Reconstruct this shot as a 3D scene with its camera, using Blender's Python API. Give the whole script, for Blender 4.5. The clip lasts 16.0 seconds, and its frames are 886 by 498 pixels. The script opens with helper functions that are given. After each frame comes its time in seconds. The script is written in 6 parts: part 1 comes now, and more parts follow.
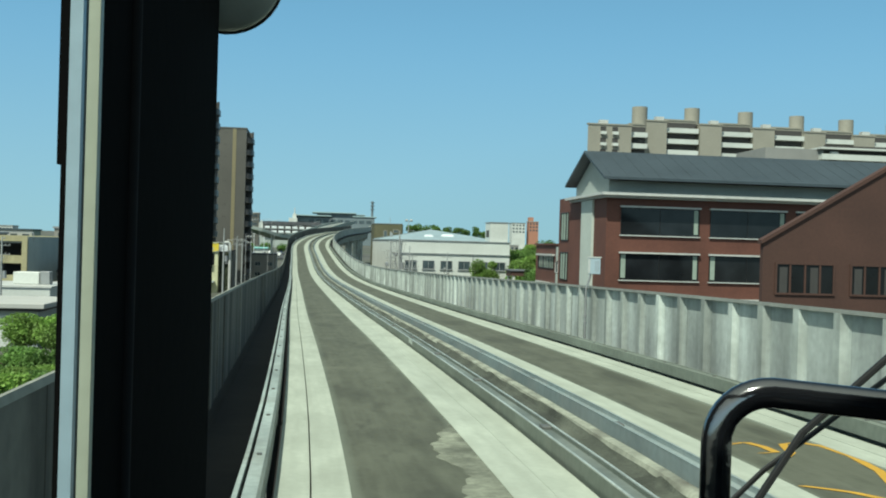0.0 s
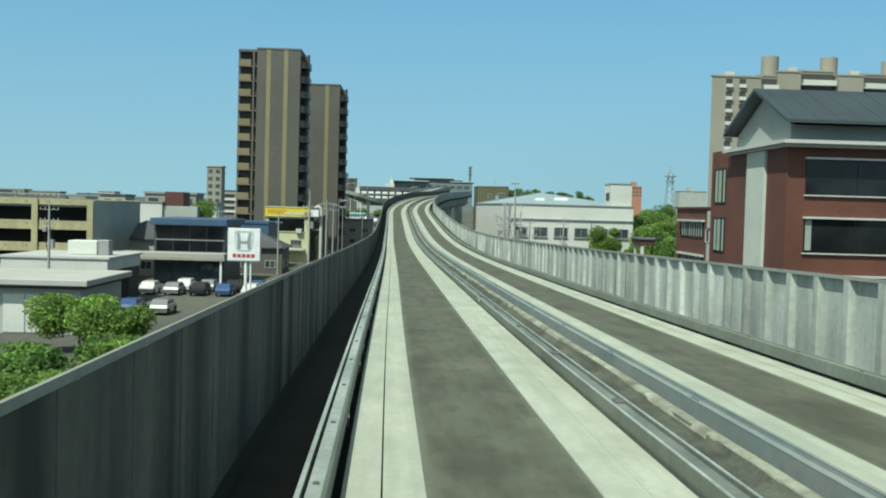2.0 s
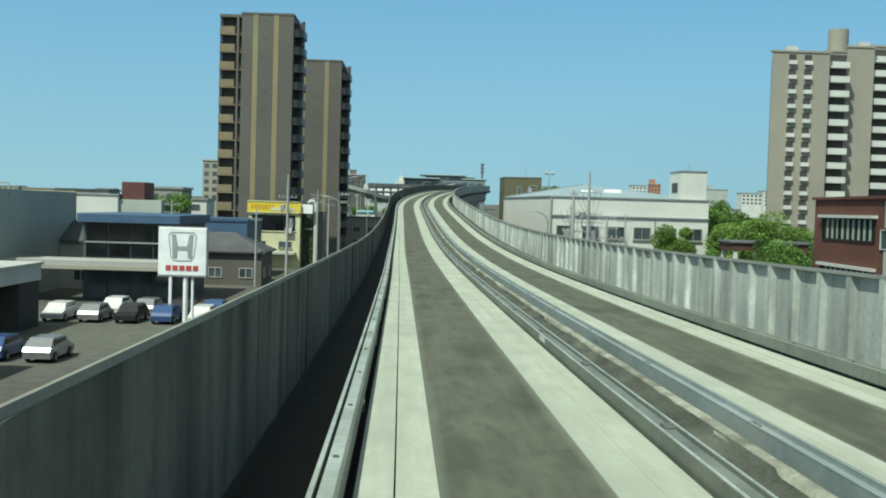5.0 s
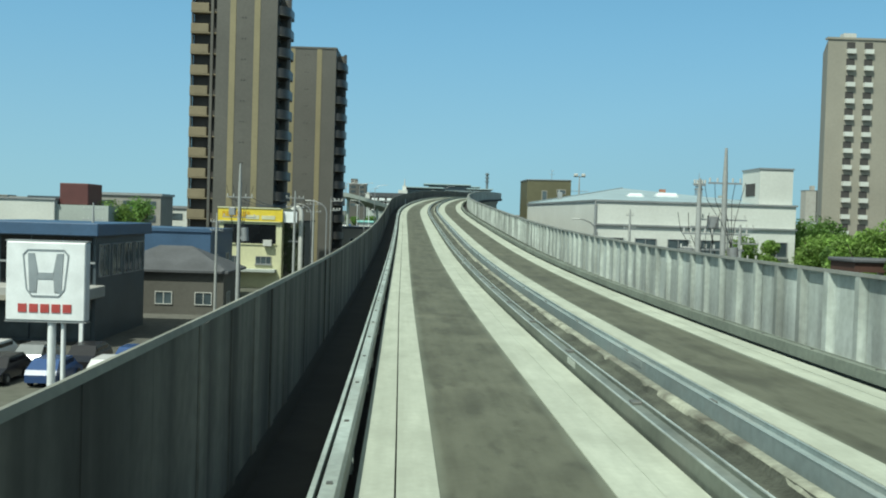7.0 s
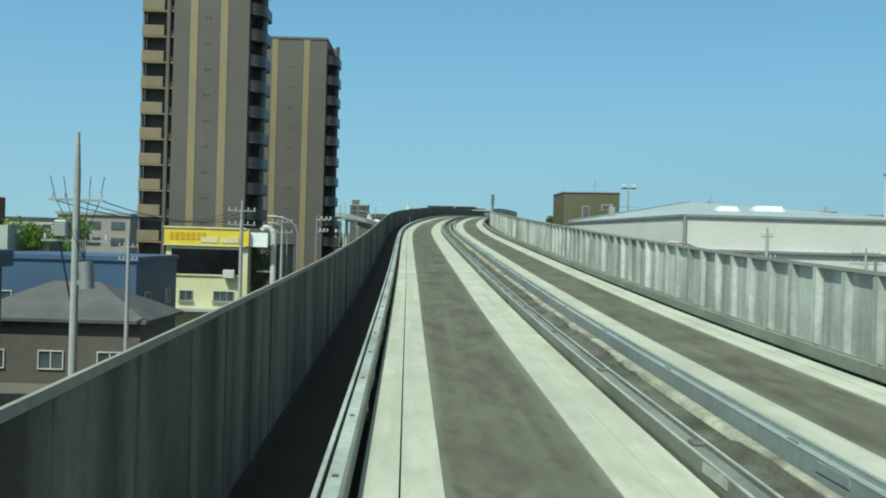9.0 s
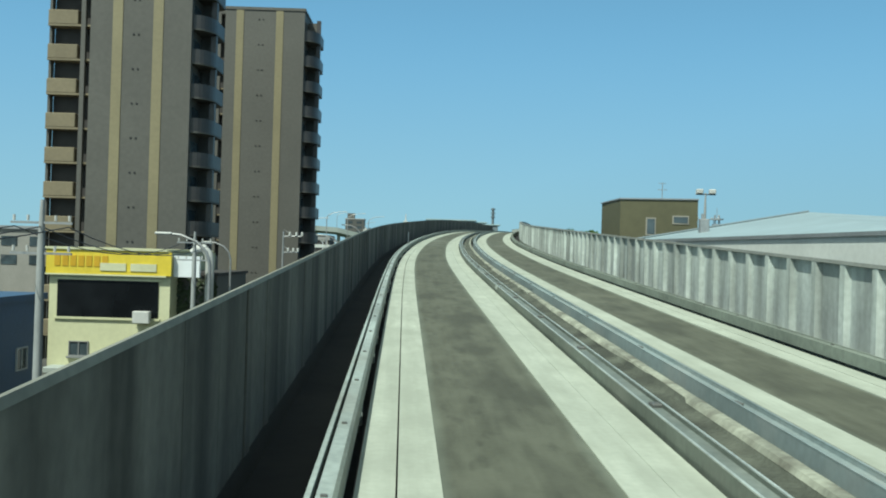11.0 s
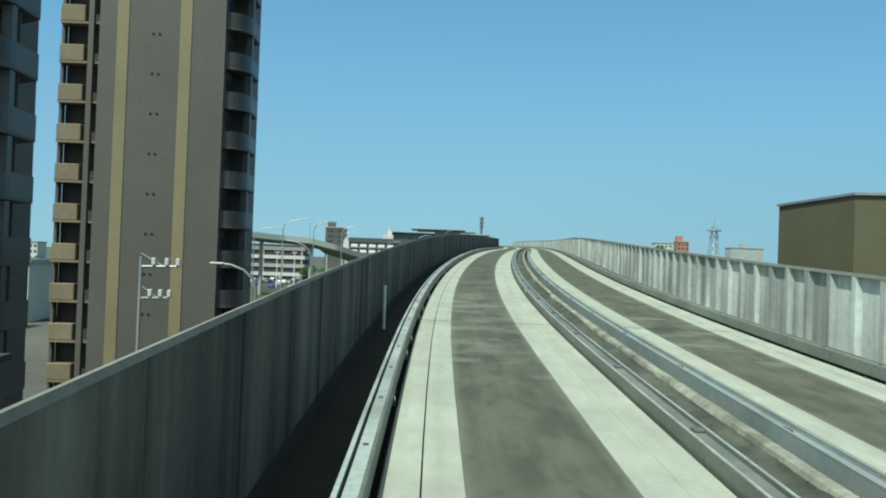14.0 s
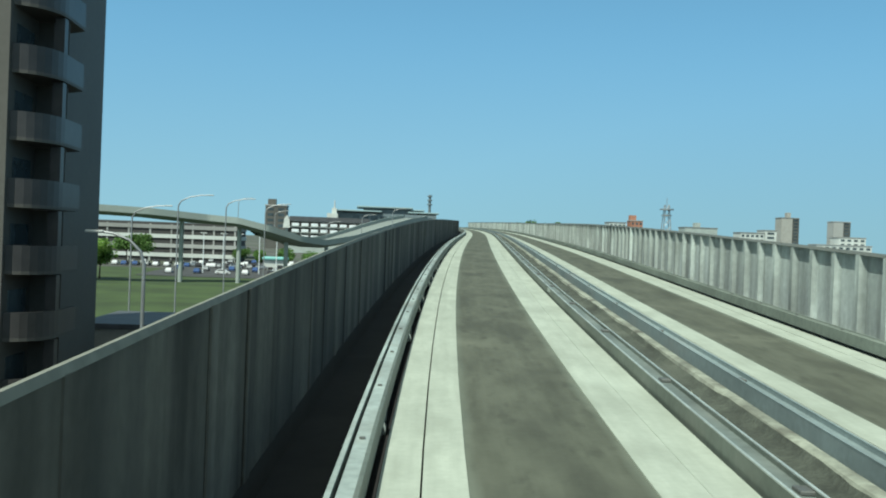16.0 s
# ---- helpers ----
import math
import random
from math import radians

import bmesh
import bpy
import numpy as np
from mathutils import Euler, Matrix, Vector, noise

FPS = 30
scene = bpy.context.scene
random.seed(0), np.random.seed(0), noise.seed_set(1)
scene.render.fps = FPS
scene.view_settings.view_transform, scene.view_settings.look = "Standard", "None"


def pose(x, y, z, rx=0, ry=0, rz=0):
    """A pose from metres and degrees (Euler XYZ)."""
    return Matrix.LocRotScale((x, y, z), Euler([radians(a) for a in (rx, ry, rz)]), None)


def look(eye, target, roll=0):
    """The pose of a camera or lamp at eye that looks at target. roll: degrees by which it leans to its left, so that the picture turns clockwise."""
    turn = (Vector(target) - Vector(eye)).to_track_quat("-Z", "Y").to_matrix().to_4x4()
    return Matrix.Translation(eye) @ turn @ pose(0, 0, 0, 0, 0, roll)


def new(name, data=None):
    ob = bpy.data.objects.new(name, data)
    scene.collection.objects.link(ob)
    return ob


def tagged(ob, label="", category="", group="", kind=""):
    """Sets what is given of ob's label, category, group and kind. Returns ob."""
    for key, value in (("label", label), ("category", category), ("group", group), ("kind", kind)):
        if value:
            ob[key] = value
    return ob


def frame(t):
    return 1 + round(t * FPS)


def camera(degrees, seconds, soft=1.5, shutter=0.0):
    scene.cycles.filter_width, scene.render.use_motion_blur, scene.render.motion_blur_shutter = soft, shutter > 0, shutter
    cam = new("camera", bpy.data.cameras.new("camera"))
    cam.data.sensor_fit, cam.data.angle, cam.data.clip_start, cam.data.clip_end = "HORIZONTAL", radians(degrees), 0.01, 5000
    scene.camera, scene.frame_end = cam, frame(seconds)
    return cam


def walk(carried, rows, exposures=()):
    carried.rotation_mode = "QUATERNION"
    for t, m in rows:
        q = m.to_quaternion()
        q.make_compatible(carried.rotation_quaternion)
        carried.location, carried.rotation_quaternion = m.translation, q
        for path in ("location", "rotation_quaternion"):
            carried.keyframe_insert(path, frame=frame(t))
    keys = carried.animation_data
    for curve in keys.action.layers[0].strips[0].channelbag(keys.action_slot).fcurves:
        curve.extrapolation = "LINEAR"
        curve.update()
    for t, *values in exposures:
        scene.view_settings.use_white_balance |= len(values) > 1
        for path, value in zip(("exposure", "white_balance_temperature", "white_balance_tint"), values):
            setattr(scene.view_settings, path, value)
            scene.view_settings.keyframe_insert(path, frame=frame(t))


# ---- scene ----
cam = camera(46.97, 16.0, soft=1.95)
PATH = [
    (0.00, pose(0.000, 0.000, 1.891, 89.84, -1.65, -6.96)),
    (0.50, pose(0.014, 5.104, 1.848, 89.51, -1.61, -5.13)),
    (1.00, pose(-0.032, 10.226, 1.790, 88.65, -1.67, -3.42)),
    (1.50, pose(-0.137, 15.363, 1.718, 88.48, -1.20, -2.81)),
    (2.00, pose(-0.264, 20.568, 1.634, 87.77, -1.60, -1.54)),
    (2.50, pose(-0.402, 25.930, 1.537, 88.05, -1.54, -1.26)),
    (3.00, pose(-0.547, 31.467, 1.428, 88.17, -1.79, -0.77)),
    (3.50, pose(-0.687, 37.211, 1.315, 87.85, -1.71, -1.45)),
    (4.00, pose(-0.820, 43.109, 1.200, 88.15, -1.51, -0.96)),
    (4.20, pose(-0.872, 45.489, 1.155, 87.57, -1.57, -1.09)),
    (4.70, pose(-1.004, 51.517, 1.044, 87.64, -1.63, -1.03)),
    (5.25, pose(-1.154, 58.331, 0.924, 87.73, -1.69, -0.97)),
    (5.80, pose(-1.317, 65.488, 0.806, 87.81, -1.75, -0.91)),
    (6.30, pose(-1.481, 72.420, 0.701, 87.89, -1.81, -0.85)),
    (6.50, pose(-1.550, 75.320, 0.662, 87.75, -1.86, -0.90)),
    (7.00, pose(-1.725, 82.653, 0.575, 88.30, -1.72, -0.83)),
    (7.50, pose(-1.911, 90.175, 0.516, 88.48, -1.75, -0.87)),
    (8.00, pose(-2.119, 97.863, 0.498, 88.83, -1.41, -0.83)),
    (8.50, pose(-2.326, 105.668, 0.527, 89.98, -1.41, -0.54)),
    (9.00, pose(-2.522, 113.537, 0.606, 89.55, -1.66, -0.65)),
    (9.20, pose(-2.598, 116.688, 0.652, 90.22, -1.65, -0.81)),
    (9.70, pose(-2.789, 124.630, 0.805, 90.26, -1.66, -0.80)),
    (10.25, pose(-2.996, 133.419, 1.039, 90.30, -1.67, -0.79)),
    (10.80, pose(-3.200, 142.125, 1.337, 90.35, -1.68, -0.78)),
    (11.30, pose(-3.392, 149.845, 1.635, 90.39, -1.68, -0.77)),
    (11.50, pose(-3.470, 152.870, 1.759, 90.96, -1.42, -0.69)),
    (12.00, pose(-3.662, 160.410, 2.072, 91.28, -1.62, -0.66)),
    (12.50, pose(-3.850, 167.985, 2.387, 90.80, -1.33, -0.66)),
    (13.00, pose(-4.009, 175.635, 2.703, 90.87, -1.68, -0.47)),
    (13.50, pose(-4.118, 183.395, 3.018, 90.94, -1.87, -0.72)),
    (14.00, pose(-4.111, 191.222, 3.334, 90.88, -2.11, -1.64)),
    (14.50, pose(-3.992, 199.081, 3.646, 90.83, -2.13, -2.35)),
    (15.00, pose(-3.801, 206.957, 3.951, 90.97, -1.80, -3.19)),
    (15.50, pose(-3.510, 214.858, 4.260, 90.24, -1.90, -4.02)),
    (16.00, pose(-3.087, 222.776, 4.583, 89.76, -2.13, -4.61)),
]
walk(cam, PATH, exposures=[(0.0, 0.45, 6350, -5), (8.0, 0.45, 6300, -5), (11.5, 0.44, 6150, -5), (16.0, 0.43, 6100, -5)])

# ---- light ----
SUN_DIR = Vector((-0.335, -0.47, 0.816)).normalized()      # towards the sun
world = bpy.data.worlds.new("sky")
scene.world = world
world.use_nodes = True
wn = world.node_tree
sky = wn.nodes.new("ShaderNodeTexSky")
sky.sky_type = "NISHITA"
sky.sun_disc = False
sky.sun_elevation = math.asin(SUN_DIR.z)
sky.sun_rotation = math.atan2(SUN_DIR.x, SUN_DIR.y)
sky.air_density, sky.dust_density, sky.ozone_density = 1.0, 0.0, 1.4
sky.altitude = 800.0
wn.nodes["Background"].inputs["Strength"].default_value = 0.1
clear = wn.nodes.new("ShaderNodeMix")                     # a clear, slightly cyan spring sky
clear.data_type, clear.blend_type = "RGBA", "MULTIPLY"
clear.inputs["Factor"].default_value = 1.0
clear.inputs[7].default_value = (1.23, 2.28, 3.2, 1)
even = wn.nodes.new("ShaderNodeGamma")                     # evens out zenith and horizon
even.inputs["Gamma"].default_value = 0.27
wn.links.new(sky.outputs["Color"], even.inputs["Color"])
wn.links.new(even.outputs["Color"], clear.inputs[6])
up = wn.nodes.new("ShaderNodeTexCoord")
up_z = wn.nodes.new("ShaderNodeSeparateXYZ")
wn.links.new(up.outputs["Generated"], up_z.inputs[0])
deep = wn.nodes.new("ShaderNodeMapRange")                 # the zenith is deeper than the rim
deep.interpolation_type = "SMOOTHSTEP"
for k, value in (("From Min", 0.16), ("From Max", 0.64), ("To Min", 1.0), ("To Max", 0.25)):
    deep.inputs[k].default_value = value
wn.links.new(up_z.outputs["Z"], deep.inputs["Value"])
dome = wn.nodes.new("ShaderNodeMix")
dome.data_type, dome.blend_type = "RGBA", "MULTIPLY"
dome.inputs["Factor"].default_value = 1.0
wn.links.new(clear.outputs[2], dome.inputs[6])
wn.links.new(deep.outputs["Result"], dome.inputs[7])
haze = wn.nodes.new("ShaderNodeMix")                     # pale haze along the horizon
haze.data_type = "RGBA"
rim = wn.nodes.new("ShaderNodeMapRange")
rim.interpolation_type = "SMOOTHSTEP"
for k, value in (("From Min", 0.0), ("From Max", 0.24), ("To Min", 0.35), ("To Max", 0.0)):
    rim.inputs[k].default_value = value
wn.links.new(up_z.outputs["Z"], rim.inputs["Value"])
wn.links.new(rim.outputs["Result"], haze.inputs["Factor"])
wn.links.new(dome.outputs[2], haze.inputs[6])
haze.inputs[7].default_value = (3.3, 4.3, 4.5, 1)
near_sun = wn.nodes.new("ShaderNodeVectorMath")             # the sky brightens towards the sun
near_sun.operation = "DOT_PRODUCT"
near_sun.inputs[1].default_value = SUN_DIR
wn.links.new(up.outputs["Generated"], near_sun.inputs[0])
glow = wn.nodes.new("ShaderNodeMapRange")
glow.interpolation_type = "SMOOTHSTEP"
for k, value in (("From Min", 0.15), ("From Max", 1.0), ("To Min", 0.0), ("To Max", 1.0)):
    glow.inputs[k].default_value = value
wn.links.new(near_sun.outputs["Value"], glow.inputs["Value"])
aureole = wn.nodes.new("ShaderNodeMix")
aureole.data_type, aureole.blend_type = "RGBA", "ADD"
wn.links.new(glow.outputs["Result"], aureole.inputs["Factor"])
wn.links.new(haze.outputs[2], aureole.inputs[6])
aureole.inputs[7].default_value = (4.6, 4.4, 3.6, 1)
away = wn.nodes.new("ShaderNodeMapRange")                 # and deepens opposite it
for k, value in (("From Min", -0.62), ("From Max", -0.44), ("To Min", 0.84), ("To Max", 1.0)):
    away.inputs[k].default_value = value
wn.links.new(near_sun.outputs["Value"], away.inputs["Value"])
turned = wn.nodes.new("ShaderNodeMix")
turned.data_type, turned.blend_type = "RGBA", "MULTIPLY"
turned.inputs["Factor"].default_value = 1.0
wn.links.new(aureole.outputs[2], turned.inputs[6])
wn.links.new(away.outputs["Result"], turned.inputs[7])
wn.links.new(turned.outputs[2], wn.nodes["Background"].inputs["Color"])
sun = new("sun", bpy.data.lights.new("sun", "SUN"))
sun.data.energy, sun.data.angle, sun.data.color = 3.98, radians(0.6), (1.0, 0.95, 0.86)
sun.matrix_world = look(SUN_DIR * 300, (0, 0, 0))


# ---- materials ----
def surface(name, color, rough=0.7, metal=0.0, var=0.25, grain=8.0, patch=0.4, bump=0.15, stain=None, streak=0.0, island=0.0):
    """A procedural surface: fine grain, broad patches, optional stains and vertical streaks."""
    m = bpy.data.materials.new(name)
    m.use_nodes = True
    n, l = m.node_tree.nodes, m.node_tree.links
    b = n["Principled BSDF"]
    b.inputs["Roughness"].default_value, b.inputs["Metallic"].default_value = rough, metal
    co = n.new("ShaderNodeNewGeometry")

    def tex(scale, detail=4.0, stretch=(1, 1, 1)):
        mp = n.new("ShaderNodeMapping")
        mp.inputs["Scale"].default_value = stretch
        l.new(co.outputs["Position"], mp.inputs["Vector"])
        t = n.new("ShaderNodeTexNoise")
        t.inputs["Scale"].default_value, t.inputs["Detail"].default_value = scale, detail
        l.new(mp.outputs["Vector"], t.inputs["Vector"])
        return t.outputs["Fac"]

    def ramp(fac, lo, hi, a, z):
        r = n.new("ShaderNodeMapRange")
        r.inputs["From Min"].default_value, r.inputs["From Max"].default_value = lo, hi
        r.inputs["To Min"].default_value, r.inputs["To Max"].default_value = a, z
        l.new(fac, r.inputs["Value"])
        return r.outputs["Result"]

    def mul(a, c):
        x = n.new("ShaderNodeMath")
        x.operation = "MULTIPLY"
        l.new(a, x.inputs[0])
        l.new(c, x.inputs[1])
        return x.outputs[0]

    fine = tex(grain, 6.0)
    value = mul(ramp(fine, 0.3, 0.7, 1 - var * 0.5, 1 + var * 0.5), ramp(tex(patch, 3.0), 0.3, 0.7, 1 - var, 1 + var * 0.6))
    if streak:
        value = mul(value, ramp(tex(1.6, 4.0, (1, 1, 0.12)), 0.35, 0.65, 1 - streak, 1 + streak * 0.4))
    if island:
        info = n.new("ShaderNodeObjectInfo")
        value = mul(value, ramp(info.outputs["Random"], 0, 1, 1 - island, 1 + island))
    mix = n.new("ShaderNodeMix")
    mix.data_type, mix.blend_type = "RGBA", "MULTIPLY"
    mix.inputs["Factor"].default_value = 1.0
    mix.inputs[6].default_value = (*color, 1)
    l.new(value, mix.inputs[7])
    colour = mix.outputs[2]
    if stain:
        mx = n.new("ShaderNodeMix")
        mx.data_type = "RGBA"
        mx.inputs[7].default_value = (*stain[0], 1)
        l.new(ramp(tex(stain[1], 5.0, stain[3] if len(stain) > 3 else (1, 1, 1)), 0.48, 0.72, 0.0, stain[2]), mx.inputs["Factor"])
        l.new(colour, mx.inputs[6])
        colour = mx.outputs[2]
    l.new(colour, b.inputs["Base Color"])
    if bump:
        bp = n.new("ShaderNodeBump")
        bp.inputs["Strength"].default_value, bp.inputs["Distance"].default_value = bump, 0.02
        l.new(fine, bp.inputs["Height"])
        l.new(bp.outputs["Normal"], b.inputs["Normal"])
    return m


def plain(name, color, rough=0.4, metal=0.0):
    return surface(name, color, rough, metal, var=0.1, grain=30.0, patch=1.5, bump=0.05)


def glass(name, color=(0.02, 0.025, 0.03), rough=0.06):
    """Window glass in front of a dark room."""
    m = surface(name, color, rough, var=0.5, grain=0.6, patch=0.15, bump=0.0)
    m.node_tree.nodes["Principled BSDF"].inputs["IOR"].default_value = 1.4
    return m


def track_surface(name, base, dirt, dirt_amount, pale, pale_amount, edges=None, scuffed=()):
    """Worn running surface, in metres across and along the way: streaks along it, scuffs across it, dust creeping in from the edges."""
    m = surface(name, base, 0.85, var=0.12, grain=14, patch=0.5, bump=0.2)
    n, l = m.node_tree.nodes, m.node_tree.links
    b = n["Principled BSDF"]
    colour = b.inputs["Base Color"].links[0].from_socket
    uv = n.new("ShaderNodeUVMap")
    uv.uv_map = "along"

    def noise_of(scale, stretch):
        mp = n.new("ShaderNodeMapping")
        mp.inputs["Scale"].default_value = stretch
        l.new(uv.outputs["UV"], mp.inputs["Vector"])
        t = n.new("ShaderNodeTexNoise")
        t.inputs["Scale"].default_value, t.inputs["Detail"].default_value = scale, 5.0
        l.new(mp.outputs["Vector"], t.inputs["Vector"])
        return t.outputs["Fac"]

    def blend(fac, lo, hi, amount, tone, colour):
        r = n.new("ShaderNodeMapRange")
        r.inputs["From Min"].default_value, r.inputs["From Max"].default_value, r.inputs["To Max"].default_value = lo, hi, amount
        l.new(fac, r.inputs["Value"])
        x = n.new("ShaderNodeMix")
        x.data_type = "RGBA"
        x.inputs[7].default_value = (*tone, 1)
        l.new(r.outputs["Result"], x.inputs["Factor"])
        l.new(colour, x.inputs[6])
        return x.outputs[2]

    colour = blend(noise_of(1.0, (4.5, 0.10, 1)), 0.45, 0.68, dirt_amount * 0.8, dirt, colour)
    colour = blend(noise_of(1.0, (2.0, 0.9, 1)), 0.45, 0.68, dirt_amount, dirt, colour)
    colour = blend(noise_of(6.0, (1.6, 0.22, 1)), 0.42, 0.7, dirt_amount * 0.7, dirt, colour)
    colour = blend(noise_of(0.5, (0.6, 0.9, 1)), 0.58, 0.74, pale_amount, pale, colour)
    if edges:                                               # dark tyre grime in blotches
        grime = tuple(0.55 * c for c in base)
        colour = blend(noise_of(1.0, (1.4, 0.4, 1)), 0.5, 0.64, 0.6, grime, colour)
        colour = blend(noise_of(1.0, (5.0, 1.8, 1)), 0.56, 0.7, 0.5, grime, colour)
    sep = n.new("ShaderNodeSeparateXYZ")
    l.new(uv.outputs["UV"], sep.inputs[0])
    for centre, reach, tone, amount, scale in scuffed:      # pale mortar and dust smears on worn stretches
        off = n.new("ShaderNodeMath")
        off.operation = "SUBTRACT"
        l.new(sep.outputs[1], off.inputs[0])
        off.inputs[1].default_value = centre
        far = n.new("ShaderNodeMath")
        far.operation = "ABSOLUTE"
        l.new(off.outputs[0], far.inputs[0])
        near = n.new("ShaderNodeMapRange")
        for k, value in (("From Min", reach * 0.4), ("From Max", reach), ("To Min", 1.0), ("To Max", 0.0)):
            near.inputs[k].default_value = value
        l.new(far.outputs[0], near.inputs["Value"])
        patchy = n.new("ShaderNodeMath")
        patchy.operation = "MULTIPLY"
        l.new(near.outputs["Result"], patchy.inputs[0])
        l.new(noise_of(1.0, scale), patchy.inputs[1])
        colour = blend(patchy.outputs[0], 0.5, 0.62, amount, tone, colour)
    if edges:
        wob = n.new("ShaderNodeMath")
        wob.operation = "MULTIPLY_ADD"
        l.new(noise_of(1.0, (1.0, 0.5, 1)), wob.inputs[0])
        wob.inputs[1].default_value = 0.16
        l.new(sep.outputs[0], wob.inputs[2])
        for mirror in (0.0, 2 * 2.855):
            far = wob.outputs[0]
            if mirror:
                inv = n.new("ShaderNodeMath")
                inv.operation = "SUBTRACT"
                inv.inputs[0].default_value = mirror + 0.16
                l.new(far, inv.inputs[1])
                far = inv.outputs[0]
            dist = n.new("ShaderNodeMath")
            dist.operation = "SUBTRACT"
            l.new(far, dist.inputs[0])
            dist.inputs[1].default_value = (edges[0] + edges[1]) / 2 + 0.08
            size = n.new("ShaderNodeMath")
            size.operation = "ABSOLUTE"
            l.new(dist.outputs[0], size.inputs[0])
            half = (edges[1] - edges[0]) / 2
            gate = n.new("ShaderNodeMath")
            gate.operation = "LESS_THAN"
            l.new(size.outputs[0], gate.inputs[0])
            gate.inputs[1].default_value = half + 0.2
            r = n.new("ShaderNodeMapRange")
            r.inputs["From Min"].default_value, r.inputs["From Max"].default_value, r.inputs["To Max"].default_value = half - 0.1, half + 0.06, 0.4
            l.new(size.outputs[0], r.inputs["Value"])
            both_ = n.new("ShaderNodeMath")
            both_.operation = "MULTIPLY"
            l.new(r.outputs["Result"], both_.inputs[0])
            l.new(gate.outputs[0], both_.inputs[1])
            x = n.new("ShaderNodeMix")
            x.data_type = "RGBA"
            x.inputs[7].default_value = (0.235, 0.275, 0.225, 1)
            l.new(both_.outputs[0], x.inputs["Factor"])
            l.new(colour, x.inputs[6])
            colour = x.outputs[2]
    l.new(colour, b.inputs["Base Color"])
    return m


STRIP = track_surface("worn_pale_concrete", (0.383, 0.416, 0.352), (0.262, 0.287, 0.238), 0.55, (0.43, 0.47, 0.403), 0.4)
LANE = track_surface("dark_grey_lane", (0.07, 0.075, 0.053), (0.106, 0.113, 0.083), 0.7, (0.157, 0.164, 0.12), 0.45, (0.316, 1.59), ((213.0, 17.0, (0.235, 0.262, 0.22), 0.36, (0.75, 0.85, 1)),))
# Deck concrete kept near black: the walkway's shade is put into its colour.
DECK_SHADED = surface("deck_concrete", (0.012, 0.0115, 0.011), 0.9, var=0.35, grain=5, patch=0.6, stain=((0.022, 0.02, 0.018), 1.3, 0.7))
PARAPET = surface("weathered_parapet_concrete", (0.40, 0.44, 0.415), 0.85, var=0.22, grain=9, patch=0.5, streak=0.45, stain=((0.29, 0.32, 0.29), 1.2, 0.5))
RIB = surface("rib_concrete", (0.385, 0.425, 0.395), 0.85, var=0.22, grain=9, patch=0.9, streak=0.5, island=0.12, stain=((0.24, 0.265, 0.24), 2.2, 0.45))
CAP = surface("coping_metal_grey", (0.18, 0.188, 0.169), 0.6, var=0.2, grain=8, patch=0.4)
RAIL = surface("galvanised_steel", (0.33, 0.385, 0.365), 0.6, 0.05, var=0.3, grain=12, patch=0.6, stain=((0.15, 0.14, 0.105), 0.8, 0.5))
CAP_PALE = surface("pale_coping_concrete", (0.21, 0.214, 0.18), 0.7, var=0.3, grain=8, patch=0.4)
RAIL_EDGE = surface("worn_bright_steel", (0.43, 0.475, 0.44), 0.4, 0.25, var=0.3, grain=12, patch=1.2)
RAIL_TROUGH = surface("dusty_steel_plate", (0.15, 0.175, 0.16), 0.6, 0.1, var=0.3, grain=10, patch=0.7, stain=((0.26, 0.28, 0.25), 0.9, 0.5))
RAIL_FACE = surface("rail_running_face", (0.125, 0.148, 0.125), 0.55, 0.1, var=0.3, grain=10, patch=0.5, stain=((0.2, 0.21, 0.18), 0.9, 0.5))
RAIL_BLUE = surface("bluish_rail_face", (0.215, 0.266, 0.266), 0.65, 0.0, var=0.2, grain=10, patch=0.5, stain=((0.3, 0.31, 0.29), 0.7, 0.5))
KERB_GREY = surface("grey_kerb_concrete", (0.15, 0.176, 0.148), 0.9, var=0.25, grain=9, patch=0.6)
# Darker copy of the parapet concrete: shade is in the colour, streaks are stains.
PARAPET_SHADED = surface("soot_stained_concrete", (0.118, 0.116, 0.1), 0.9, var=0.3, grain=9, patch=0.35, streak=0.75, stain=((0.03, 0.032, 0.031), 0.9, 0.8, (1, 1, 0.2)))
KERB_TAN = surface("tan_mortar_edge", (0.27, 0.285, 0.23), 0.95, var=0.4, grain=14, patch=1.4, bump=0.3, stain=((0.07, 0.066, 0.052), 1.8, 0.9))
SMEAR = surface("dusty_mortar", (0.18, 0.192, 0.148), 0.95, var=0.5, grain=12, patch=1.9, bump=0.3, stain=((0.08, 0.086, 0.064), 3.2, 0.9, (1.8, 0.6, 1)))
BOLT = plain("bolt_steel", (0.14, 0.145, 0.135), 0.6, 0.4)
JOINT = plain("joint_rubber", (0.0225, 0.0225, 0.0225), 0.8)
GRIME = surface("gritty_median_concrete", (0.06, 0.067, 0.052), 0.95, var=0.5, grain=22, patch=1.6, bump=0.8, stain=((0.2, 0.215, 0.17), 2.2, 0.35, (1.2, 0.4, 1)))
YELLOW_PAINT = plain("yellow_line_paint", (0.465, 0.27, 0.03), 0.7)
TILE_BROWN = surface("brown_grey_tile", (0.0885, 0.0855, 0.075), 0.6, var=0.16, grain=3, patch=0.12, bump=0.05)
TILE_TAN = surface("tan_tile", (0.203, 0.176, 0.101), 0.6, var=0.12, grain=3, patch=0.2, bump=0.05)
BALC_TAN = surface("tan_balcony_render", (0.18, 0.15, 0.0938), 0.7, var=0.15, grain=3, patch=0.3)
